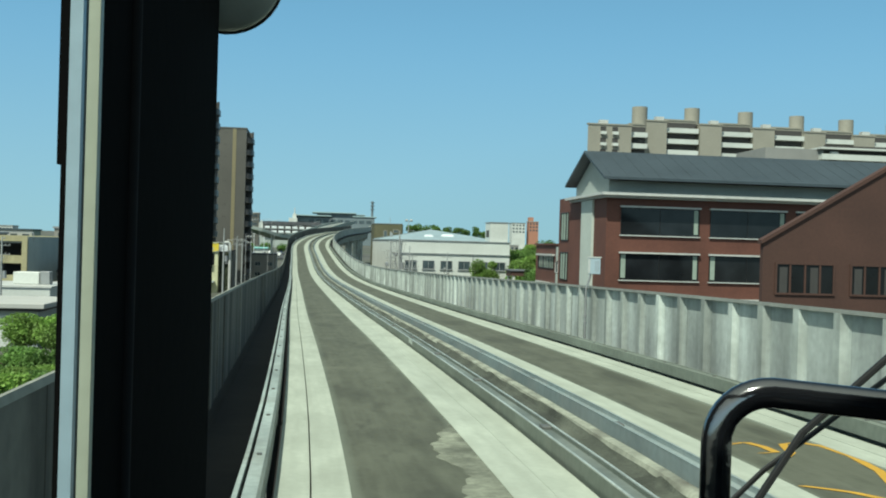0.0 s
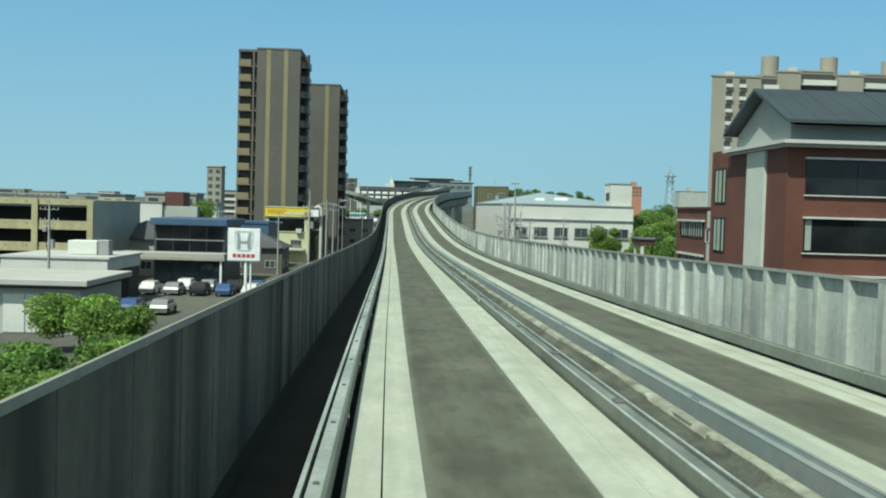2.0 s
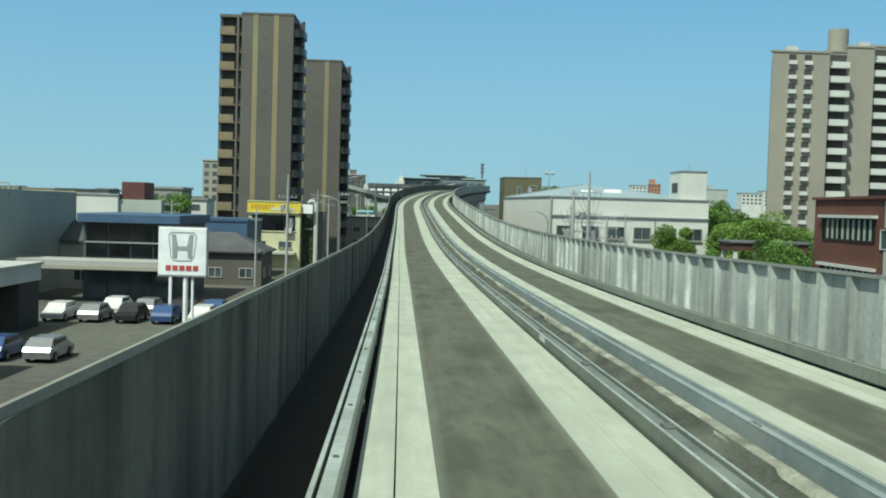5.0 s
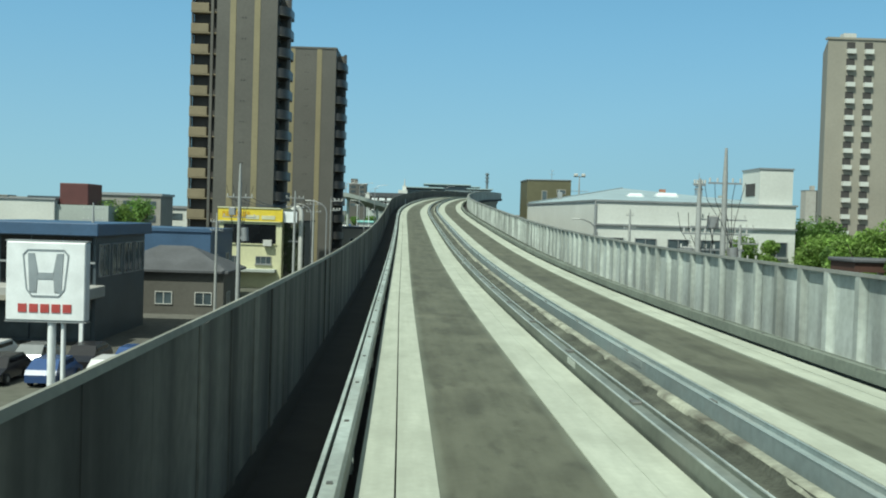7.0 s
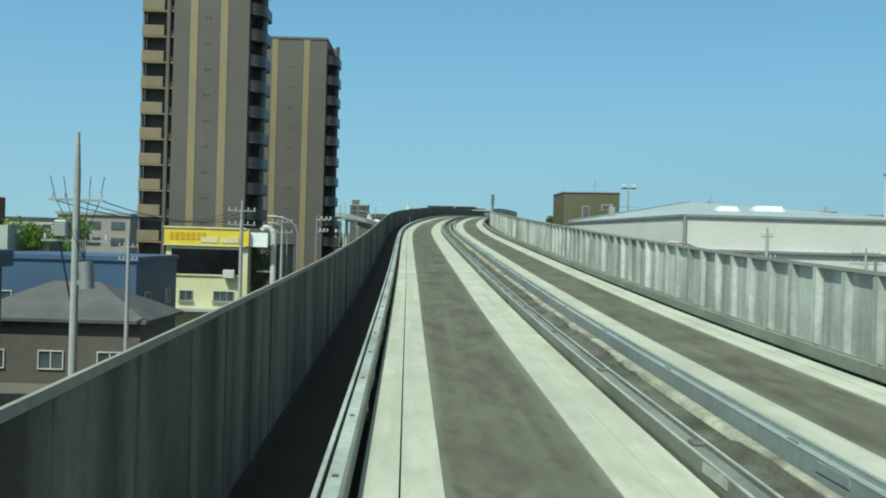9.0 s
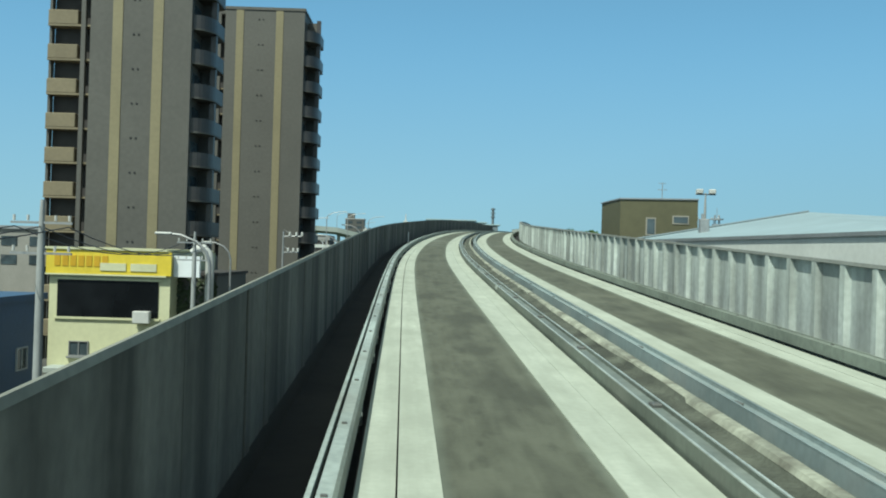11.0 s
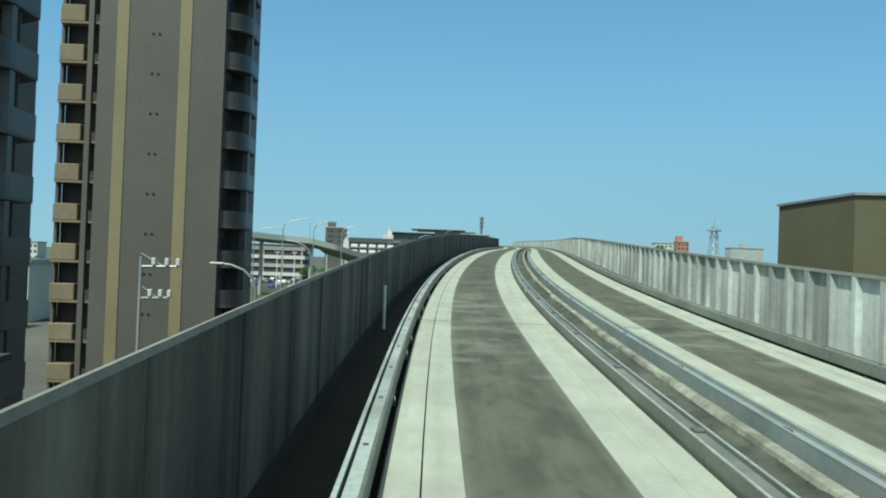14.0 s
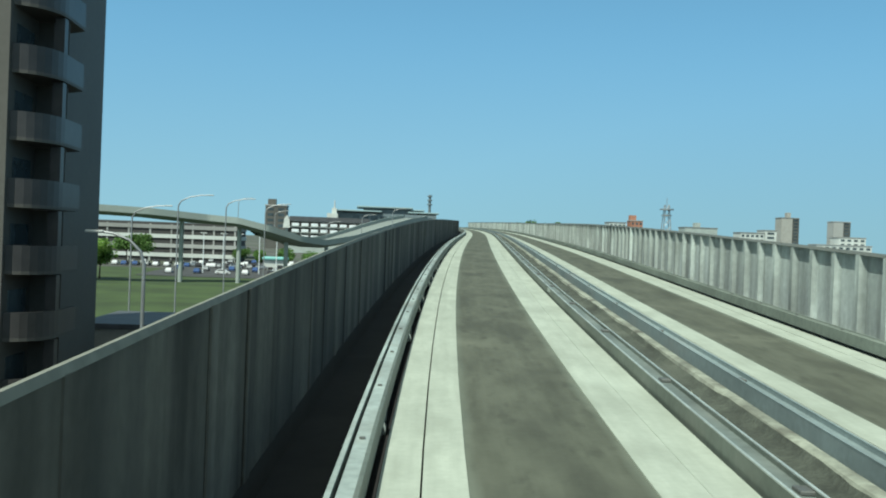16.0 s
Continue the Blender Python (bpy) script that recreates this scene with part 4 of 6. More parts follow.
for i in range(6):
    for z in (-2.3, -5.9):
        wall_window(fac, "S", 183.0, 15.45 + 3.25 * i, 17.6 + 3.25 * i, z, z + 1.55, GLASS_BLUE, STEEL, True, 1, 0.08)

# ---- olive building ----
ol = thing("olive_building", "olive brown clad building with small windows", "building")
part("wall", mesh_of("wall", [(12.0, 236.0, GROUND), (12.35, 229.0, GROUND), (18.5, 228.0, GROUND), (19.4, 236.5, GROUND), (14.0, 236.8, GROUND),
                              (12.0, 236.0, 6.45), (12.35, 229.0, 6.5), (18.5, 228.0, 6.55), (19.4, 236.5, 6.5), (14.0, 236.8, 6.5)],
     [(4, 3, 2, 1, 0), (5, 6, 7, 8, 9), (0, 1, 6, 5), (1, 2, 7, 6), (2, 3, 8, 7), (3, 4, 9, 8), (4, 0, 5, 9)]), OLIVE, ol)
for a, b, c, d in ((14.4, 15.2, 3.6, 5.05), (16.5, 17.8, 4.55, 5.25)):
    yy = lambda q: 229.0 - (q - 12.35) * 1.0 / 6.15 - 0.06
    w = part("window", mesh_of("window", [(a, yy(a), c), (b, yy(b), c), (b, yy(b), d), (a, yy(a), d), (a, yy(a) + 0.05, c), (b, yy(b) + 0.05, c), (b, yy(b) + 0.05, d), (a, yy(a) + 0.05, d)],
             [(0, 1, 2, 3), (7, 6, 5, 4), (0, 3, 7, 4), (1, 5, 6, 2), (3, 2, 6, 7), (0, 4, 5, 1)]), BEIGE, ol)
    part("pane", mesh_of("pane", [(a + 0.1, yy(a) - 0.02, c + 0.1), (b - 0.1, yy(b) - 0.02, c + 0.1), (b - 0.1, yy(b) - 0.02, d - 0.1), (a + 0.1, yy(a) - 0.02, d - 0.1)], [(0, 1, 2, 3)]), GLASS_BLUE, w)


def antenna(x, y, z, h, label="thin rooftop television antenna"):
    a = thing("antenna", label, "antenna", (x, y, z), group="antennas")
    part("mast", tube("mast", [(0, 0, 0), (0, 0, h)], 0.035, 6), STEEL, a)
    for k, w in ((0.97, 0.3), (0.62, 0.42)):
        part("element", tube("element", [(-w, 0, h * k), (w, 0, h * k)], 0.02, 5), STEEL, a)
        for q in (-0.8, -0.4, 0.4, 0.8):
            part("element", tube("element", [(w * q, -0.25, h * k), (w * q, 0.25, h * k)], 0.012, 4), STEEL, a)
    return a


part("roof_edge", mesh_of("roof_edge", [(11.9, 236.05, 6.46), (12.28, 228.9, 6.51), (18.55, 227.88, 6.56), (18.55, 228.1, 6.56), (12.45, 229.1, 6.51), (12.1, 236.05, 6.46)] + [(11.9, 236.05, 6.56), (12.28, 228.9, 6.61), (18.55, 227.88, 6.66), (18.55, 228.1, 6.66), (12.45, 229.1, 6.61), (12.1, 236.05, 6.56)],
     [(5, 4, 3, 2, 1, 0), (6, 7, 8, 9, 10, 11)] + [(i, (i + 1) % 6, (i + 1) % 6 + 6, i + 6) for i in range(6)]), STEEL, ol)
antenna(15.9, 229.6, 6.5, 1.5)

# ---- street things ----
def utility_pole(x, y, top, arms, label, transformer=False, group="utility poles"):
    g = ground_z(y)
    p = thing("utility_pole", label, "utility pole", (x, y, g), 0, group)
    h = top - g
    part("pole", tube("pole", [(0, 0, -0.3), (0, 0, h - 1.2), (0, 0, h)], 0.15, 9, 0.05), POLE, p)
    for k, w in arms:
        a = part("crossarm", boxes("crossarm", (-w, w, -0.04, 0.04, h - k - 0.03, h - k + 0.03)), STEEL, p)
        for q in (-0.9, -0.45, 0.45, 0.9):
            part("insulator", tube("insulator", [(w * q, 0, h - k + 0.05), (w * q, 0, h - k + 0.2)], 0.035, 6), WHITE_TRIM, a)
    if transformer:
        t = part("transformer", tube("transformer", [(0.4, -0.1, h - 4.6), (0.35, -0.1, h - 3.8)], 0.22, 12), STEEL, p)
        part("bracket", boxes("bracket", (0.0, 0.5, -0.06, 0.06, h - 4.5, h - 4.35)), STEEL, t)
        part("switch_box", bevelled("switch_box", (-0.6, -0.22, -0.18, 0.18, h - 3.1, h - 2.6), 0.04), STEEL, p)
        for q in range(5):
            a0 = -0.8 + 0.4 * q
            part("lead", tube("lead", [(a0, 0, h - 1.3), (a0 * 0.8, 0.1, h - 2.0), (a0 * 0.3 + 0.15, -0.1, h - 2.9), (0.3, -0.1, h - 3.8)], 0.012, 5), BLACK_METAL, p)
        part("stay", tube("stay", [(-0.6, 0, h - 2.6), (-0.1, 0, h - 5.0)], 0.03, 5), BLACK_METAL, p)
    return p


utility_pole(9.6, 121.6, 3.6, ((1.35, 0.65), (2.75, 0.9), (3.3, 1.0), (3.9, 0.8)), "grey concrete utility pole with transformer and crossarms", True)
utility_pole(8.55, 121.3, 2.4, ((0.25, 0.22), (2.1, 0.6), (2.7, 0.7)), "grey utility pole with small crossarm beside a taller pole", True)
utility_pole(14.8, 166.0, 1.8, ((0.5, 0.3), (1.6, 0.5)), "slim grey pole before the white factory")
utility_pole(21.5, 169.6, 0.9, ((0.3, 0.8), (0.9, 0.9)), "grey utility pole with insulators before the factory", True)
utility_pole(11.6, 126.0, 0.7, ((0.2, 0.6), (0.8, 0.8), (1.5, 0.8)), "grey utility pole with switchgear", True)
utility_pole(20.35, 232.7, 7.5, ((0.15, 0.9), (2.3, 1.3)), "steel lighting pole with two pale floodlights")
utility_pole(-13.0, 143.7, 3.5, ((2.0, 0.8), (3.2, 1.0)), "slim concrete utility pole with crossarms", True)
utility_pole(-13.4, 172.0, 2.6, ((0.6, 0.8), (1.4, 0.8)), "slim concrete utility pole with crossarms")
utility_pole(-14.0, 192.0, 2.2, ((0.5, 0.8), (1.3, 0.8)), "slim concrete utility pole with crossarms")
utility_pole(-27.0, 160.0, 1.0, ((0.5, 0.8), (1.3, 0.8)), "slim concrete utility pole behind the showroom")

sp_ = thing("signal_pole", "steel pole with two side arms and small lamps", "pole", (-16.6, 238.3, GROUND), 0, "utility poles")
part("pole", tube("pole", [(0, 0, -0.3), (0, 0, 12.2)], 0.11, 9, 0.08), STEEL, sp_)
for zz, reach in ((10.3, 1.35), (11.75, 1.7)):
    arm = part("side_arm", tube("side_arm", [(0, 0, zz), (reach, 0, zz + 0.05)], 0.06, 8), STEEL, sp_)
    part("stay", tube("stay", [(0, 0, zz + 0.6), (reach * 0.6, 0, zz + 0.05)], 0.025, 6), STEEL, arm)
    for q in (0.35, 0.7, 1.0):
        part("lamp", bevelled("lamp", (reach * q - 0.09, reach * q + 0.09, -0.12, 0.12, zz + 0.08, zz + 0.42), 0.03), WHITE_TRIM, arm)


def cables(points, sag, label):
    """Overhead wires between two poles, one thing."""
    c = thing("overhead_cable", label, "cable", group="overhead cables")
    for a, b in points:
        a, b = Vector(a), Vector(b)
        line_pts = [a.lerp(b, i / 10) - Vector((0, 0, sag * 4 * (i / 10) * (1 - i / 10))) for i in range(11)]
        part("wire", tube("wire", line_pts, 0.016, 4), BLACK_METAL, c)
    return c


cables([((-13 + d, 143.7, 1.5), (-13.4 + d, 172, 1.9)) for d in (-0.7, 0, 0.7)] + [((-13.4 + d, 172, 1.9), (-14 + d, 192, 1.6)) for d in (-0.7, 0, 0.7)], 0.6, "black overhead wires along the street")


def street_lamp(x, y, top, reach, label, heading=0.0, ground=None):
    g = ground_z(y) if ground is None else ground
    p = thing("street_lamp", label, "street lamp", (x, y, g), heading, "street lamps")
    h = top - g
    pts = [(0, 0, -0.2), (0, 0, h * 0.5), (0, 0, h - 1.2)] + [(reach * (1 - math.cos(a)), 0, h - 1.2 + 1.2 * math.sin(a)) for a in np.radians([25, 50, 75, 90])]
    part("pole", tube("pole", pts, 0.085, 8, 0.045), STEEL, p)
    part("lamp_head", bevelled("lamp_head", (reach * 0.95, reach + 0.6, -0.13, 0.13, h - 0.05, h + 0.06), 0.04), WHITE_TRIM, p)
    return p


street_lamp(-17.0, 216.0, 1.9, 1.4, "white curved street lamp beside the yellow shop", 180)
street_lamp(-12.0, 186.0, 2.0, 1.6, "white curved street lamp over the street", 180)
street_lamp(-11.6, 240.0, 3.0, 1.6, "white curved street lamp over the street", 180)
street_lamp(-11.2, 262.0, 4.6, 1.6, "white curved street lamp over the street", 180)
street_lamp(12.8, 170.0, 0.9, 1.6, "grey curved street lamp behind the parapet", 180)

# floodlights of the lighting pole
fl = thing("floodlight", "pair of pale floodlights on a pole head", "floodlight", (20.35, 232.7, 7.5))
for q in (-0.8, 0.3):
    part("lamp_body", bevelled("lamp_body", (q, q + 0.55, -0.3, 0.2, -0.1, 0.3), 0.06), WHITE_TRIM, fl)
part("bracket", boxes("bracket", (-0.8, 0.85, -0.04, 0.04, -0.2, -0.1)), STEEL, fl)

# showroom sign on its post
sg = thing("pylon_sign", "white dealer pylon sign with grey emblem and red bar lettering", "sign", (-17.8, 126.2, GROUND + 0.72))
sg.scale = (0.76, 0.9, 0.905)
part("panel", bevelled("panel", (-2.2, 2.2, -0.35, 0.35, 4.45, 8.15), 0.06), SIGN_WHITE, sg)
part("panel_edge", boxes("panel_edge", (-2.26, 2.26, -0.3, 0.3, 8.15, 8.22)), STEEL, sg)
part("panel_edge", boxes("panel_edge", (-2.26, 2.26, -0.3, 0.3, 4.38, 4.45)), STEEL, sg)
part("post", tube("post", [(0.25, 0, -1.3), (0.25, 0, 4.5)], 0.22, 10), SIGN_WHITE, sg)
part("post", tube("post", [(0.9, 0, -1.3), (0.9, 0, 4.5)], 0.13, 10), SIGN_WHITE, sg)


def flat_shape(name, outline, y, d=0.03):
    n = len(outline)
    v = [(x, y - d, z) for x, z in outline] + [(x, y, z) for x, z in outline]
    return mesh_of(name, v, [tuple(range(n)), tuple(range(n, 2 * n))[::-1]] + [(i, i + n, (i + 1) % n + n, (i + 1) % n) for i in range(n)])


for a, b in (((-1.25, 7.55), (-1.05, 5.95)), ((-1.05, 5.95), (-0.75, 5.62)), ((-0.75, 5.62), (0.75, 5.62)), ((0.75, 5.62), (1.05, 5.95)), ((1.05, 5.95), (1.25, 7.55)), ((-1.25, 7.55), (-1.0, 7.78)), ((-1.0, 7.78), (1.0, 7.78)), ((1.0, 7.78), (1.25, 7.55))):
    dx, dz = b[0] - a[0], b[1] - a[1]
    L = math.hypot(dx, dz)
    nx, nz = -dz / L * 0.035, dx / L * 0.035
    part("emblem", flat_shape("emblem", [(a[0] - nx, a[1] - nz), (b[0] - nx, b[1] - nz), (b[0] + nx, b[1] + nz), (a[0] + nx, a[1] + nz)], -0.352), SIGN_GREY, sg)
for m in (-1, 1):
    o = [(m * 0.98, 7.62), (m * 0.62, 7.62), (m * 0.42, 6.75), (m * 0.5, 5.8), (m * 0.88, 5.8)]
    part("emblem", flat_shape("emblem", o if m > 0 else o[::-1], -0.353), SIGN_GREY, sg)
part("emblem", flat_shape("emblem", [(-0.45, 6.42), (0.45, 6.42), (0.45, 6.72), (-0.45, 6.72)], -0.353), SIGN_GREY, sg)
for i in range(5):
    part("lettering_bar", flat_shape("lettering_bar", [(-1.5 + i * 0.62, 4.85), (-1.02 + i * 0.62, 4.85), (-1.02 + i * 0.62, 5.25), (-1.5 + i * 0.62, 5.25)], -0.353), SIGN_RED, sg)

# yellow shop
ys_ = thing("yellow_shop", "pale yellow two-storey shop with a bright yellow fascia", "shop")
part("wall", boxes("wall", (-28.3, -20.35, 213.0, 227.0, GROUND - 0.2, 1.1)), SHOP_YELLOW, ys_)
part("fascia", boxes("fascia", (-28.45, -20.25, 212.7, 213.0, -0.45, 1.15)), SIGN_YELLOW, ys_)
part("fascia_trim", boxes("fascia_trim", (-28.5, -20.5, 212.6, 227.1, 1.15, 1.3), (-28.5, -20.55, 212.65, 213.0, -0.55, -0.45)), SHOP_YELLOW, ys_)
for i in range(7):
    part("lettering_bar", boxes("lettering_bar", (-27.9 + i * 0.52, -27.52 + i * 0.52, 212.66, 212.7, 0.05, 0.75)), SIGN_ORANGE, ys_)
part("wide_window", boxes("wide_window", (-27.75, -21.1, 212.93, 213.0, -3.3, -0.85)), GLASS, ys_)
part("wide_window_frame", boxes("wide_window_frame", (-27.9, -20.95, 212.86, 213.0, -0.85, -0.7), (-27.9, -20.95, 212.86, 213.0, -3.45, -3.3)), SHOP_YELLOW, ys_)
wall_window(ys_, "S", 213.0, -26.9, -25.6, -5.9, -4.9, GLASS_BLUE, STEEL, True, 1)
wall_window(ys_, "S", 213.0, -23.6, -21.6, -5.9, -4.9, GLASS_BLUE, STEEL, True, 2)
part("side_box_sign", boxes("side_box_sign", (-20.2, -18.5, 213.2, 213.6, -0.5, 0.9)), SIGN_WHITE, ys_)


part("air_unit", bevelled("air_unit", (-22.6, -21.5, 212.3, 212.85, -3.6, -2.8), 0.04), WHITE_TRIM, ys_)
for k, (a, b) in enumerate(((-24.9, -23.2), (-22.9, -21.2))):
    part("fascia_panel", boxes("fascia_panel", (a, b, 212.64, 212.7, -0.2, 0.3)), SHOP_YELLOW, ys_)
part("ground_canopy", bevelled("ground_canopy", (-28.0, -20.9, 211.4, 213.0, -6.9, -6.5), 0.05), RENDER_GREY, ys_)
iv = thing("ivy_annex", "dark ivy-grown annex beside the yellow shop", "building", (-20.3, 215.0, GROUND))
part("wall", boxes("wall", (0, 2.6, 0, 11, -0.3, 8.6)), TILE_BROWN, iv)
part("coping", boxes("coping", (-0.02, 2.75, -0.15, 11.1, 8.6, 8.8)), SHADE, iv)
rr = random.Random(21)
lv, lf_ = [], []
for _ in range(1500):
    x, z = rr.uniform(0.0, 2.6), rr.uniform(0.2, 8.4)
    if rr.random() < 0.35 + 0.4 * math.sin(x * 2.1 + z * 0.7):
        continue
    k, q = len(lv), rr.uniform(0.08, 0.2)
    lv += [(x - q, -0.03 - rr.random() * 0.2, z), (x, -0.05 - rr.random() * 0.2, z - q), (x + q, -0.03 - rr.random() * 0.2, z), (x, -0.05 - rr.random() * 0.2, z + q)]
    lf_.append((k, k + 1, k + 2, k + 3))
part("ivy", mesh_of("ivy", lv, lf_), IVY, iv, "dark green ivy leaves")
vp = thing("vent_pipe", "thick white vent pipe with a bent top", "pipe", (-18.1, 214.5, GROUND))
part("pipe", tube("pipe", [(0, 0, -0.2), (0, 0, 9.6), (-0.12, 0, 10.1), (-0.45, 0, 10.45), (-0.9, 0, 10.4), (-1.15, 0, 10.1)], 0.3, 12), WHITE_TRIM, vp)
part("bracket", boxes("bracket", (-1.6, 0.0, -0.06, 0.06, 6.0, 6.15)), STEEL, vp)
# low houses, sheds and flats
def house(x, y, w, d, h, roof, label, wall=None, rz=0.0, windows=True, style="gable", group="low houses"):
    g = ground_z(y)
    o = thing("house", label, "house", (x, y, g), rz, group)
    part("wall", boxes("wall", (-w / 2, w / 2, -d / 2, d / 2, -0.3, h)), wall or HOUSE, o)
    e = 0.5
    if style == "gable":
        rh = min(w, d) * 0.22
        v = [(-w / 2 - e, -d / 2 - e, h), (w / 2 + e, -d / 2 - e, h), (w / 2 + e, d / 2 + e, h), (-w / 2 - e, d / 2 + e, h), (-w / 2 - e, 0, h + rh), (w / 2 + e, 0, h + rh)]
        v += [(a, b, c - 0.2) for a, b, c in v[:4]]
        part("roof", mesh_of("roof", v, [(0, 1, 5, 4), (2, 3, 4, 5), (3, 0, 4), (1, 2, 5), (6, 9, 8, 7), (0, 6, 7, 1), (1, 7, 8, 2), (2, 8, 9, 3), (3, 9, 6, 0)]), roof, o)
    elif style == "hip":
        rh, i_ = min(w, d) * 0.25, min(w, d) / 2 - 0.3
        v = [(-w / 2 - e, -d / 2 - e, h), (w / 2 + e, -d / 2 - e, h), (w / 2 + e, d / 2 + e, h), (-w / 2 - e, d / 2 + e, h), (-w / 2 + i_, 0, h + rh), (w / 2 - i_, 0, h + rh)]
        v += [(a, b, c - 0.2) for a, b, c in v[:4]]
        part("roof", mesh_of("roof", v, [(0, 1, 5, 4), (2, 3, 4, 5), (3, 0, 4), (1, 2, 5), (6, 9, 8, 7), (0, 6, 7, 1), (1, 7, 8, 2), (2, 8, 9, 3), (3, 9, 6, 0)]), roof, o)
    else:
        part("roof", boxes("roof", (-w / 2 - 0.15, w / 2 + 0.15, -d / 2 - 0.15, d / 2 + 0.15, h, h + 0.35)), roof, o)
    if windows:
        n = max(1, int(w / 3.2))
        for k in range(max(1, int(h / 3.0))):
            for i in range(n):
                a = -w / 2 + (i + 0.5) * w / n - 0.8
                wall_window(o, "S", -d / 2, a, a + 1.6, k * 2.9 + 0.9, k * 2.9 + 2.1, GLASS_BLUE, WHITE_TRIM, False, 1)
            for b in (-d / 4, d / 4):
                wall_window(o, "E", w / 2, b - 0.7, b + 0.7, k * 2.9 + 0.9, k * 2.9 + 2.1, GLASS_BLUE, WHITE_TRIM, False, 1)
    return o


house(-26.0, 181.5, 11, 8.5, 4.1, ROOF_TILE, "workshop with dark hipped roof and dark walls", TILE_BROWN, 0, True, "hip")
house(-30.5, 196.0, 12, 12, 7.4, ROOF_BLUE, "low blue clad shop with a flat roof", ROOF_BLUE, 0, True, "flat")

# low shop with wide eaves behind the hedge
ls = thing("low_shop", "low pale shop with flat grey roof and white shutters", "shop", (-42.5, 101.0, GROUND))
part("wall", boxes("wall", (-17, 16.2, 0, 11, -0.3, 3.6)), RENDER_GREY, ls)
part("roof", bevelled("roof", (-17.6, 17.0, -1.0, 11.6, 3.85, 4.35), 0.06), CITY, ls)
part("roof_fascia", boxes("roof_fascia", (-17.3, 16.6, -0.6, 11.3, 3.6, 3.85)), SHADE, ls)
for a in (-13.5, -6.0, 2.5, 10.2):
    d = part("shutter", boxes("shutter", (a, a + 3.4, -0.08, 0.0, 0.1, 3.1)), WHITE, ls)
    part("shutter_rail", boxes("shutter_rail", (a + 1.66, a + 1.74, -0.12, -0.08, 0.1, 3.1)), STEEL, d)
    wall_window(ls, "S", 0.0, a + 3.7, a + 6.4, 0.8, 3.0, GLASS_BLUE, WHITE_TRIM, True, 2)
for b in (2.5, 6.8):
    wall_window(ls, "E", 16.2, b, b + 1.3, 1.3, 2.6, GLASS, STEEL, True, 0)
cn = thing("canopy_shop", "white flat-roofed open shop with a rooftop box", "shop", (-41.0, 122.0, GROUND))
part("roof", bevelled("roof", (0, 10.5, 0, 12, 3.55, 4.75), 0.05), WHITE, cn)
part("roof_edge", boxes("roof_edge", (-0.15, 10.65, -0.15, 12.15, 4.75, 4.95)), WHITE_TRIM, cn)
# Rear wall painted dark for the shade under the roof.
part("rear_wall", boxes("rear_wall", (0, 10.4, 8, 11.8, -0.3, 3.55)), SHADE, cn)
for a in (0.2, 5.0, 10.0):
    part("post", boxes("post", (a, a + 0.3, 0.3, 0.6, -0.3, 3.55)), WHITE, cn)
part("rooftop_box", bevelled("rooftop_box", (5.2, 8.2, 4, 6.5, 4.95, 6.4), 0.08), WHITE, cn)
part("rooftop_unit", bevelled("rooftop_unit", (8.3, 9.4, 4, 5.4, 4.95, 6.5), 0.05), STEEL, cn)
# glazed dealer showroom with a deep roof slab and a lower canopy
sr = thing("showroom", "dark glazed showroom with a grey roof slab", "showroom", (-34.5, 155.0, GROUND))
part("wall", boxes("wall", (0, 9.2, 0.6, 13, -0.3, 7.6)), ROOF_GREY, sr)
for b in (1.2, 4.2, 7.2, 10.0):
    wall_window(sr, "E", 9.2, b, b + 2.4, 4.6, 7.0, GLASS_BLUE, STEEL, False, 1)
part("roof_slab", bevelled("roof_slab", (-0.3, 9.7, -0.6, 13.3, 7.6, 8.5), 0.06), ROOF_BLUE, sr)
part("canopy", bevelled("canopy", (-12, 9.9, -3.2, 0.6, 3.3, 4.1), 0.05), CITY, sr)
part("canopy_trim", boxes("canopy_trim", (-12.05, 9.95, -3.3, -3.2, 3.2, 3.55)), BEIGE, sr)
for i in range(4):
    part("pane", boxes("pane", (0.3 + i * 2.2, 2.35 + i * 2.2, 0.5, 0.6, 4.2, 7.5)), GLASS, sr)
    part("lower_pane", boxes("lower_pane", (0.3 + i * 2.2, 2.35 + i * 2.2, 0.5, 0.6, 0.2, 3.2)), GLASS_BLUE, sr)
part("glazing_bar", boxes("glazing_bar", (0.2, 9.2, 0.42, 0.5, 5.6, 5.75)), STEEL, sr)
for a in (-11, -5, 9.3):
    part("post", boxes("post", (a, a + 0.25, -3.0, -2.75, -0.3, 3.3)), SIGN_WHITE, sr)
wh = thing("white_block", "white rendered block with a dark red rooftop box", "building", (-52.0, 200.0, GROUND))
part("wall", boxes("wall", (0, 7.5, 0, 10, -0.3, 10.4)), WHITE, wh)
part("annex", boxes("annex", (-9, 0, 1, 10, -0.3, 8.0)), WHITE, wh)
part("roof_edge", boxes("roof_edge", (-0.15, 7.65, -0.15, 10.15, 10.4, 10.6)), STEEL, wh)
part("rooftop_box", bevelled("rooftop_box", (7.7, 11.0, 1, 6, 9.9, 12.4), 0.08), DARK_RED, wh)
part("side_block", boxes("side_block", (7.5, 13.5, 0.5, 10, -0.3, 9.9)), RENDER_GREY, wh)
for a in (-8, -4.5):
    wall_window(wh, "S", 1.0, a, a + 2.6, 4.4, 6.2, GLASS, WHITE_TRIM, True, 1)
house(-38.5, 172.0, 12, 10, 5.3, ROOF_TILE, "house with dark hipped tile roof", None, 0, True, "hip")
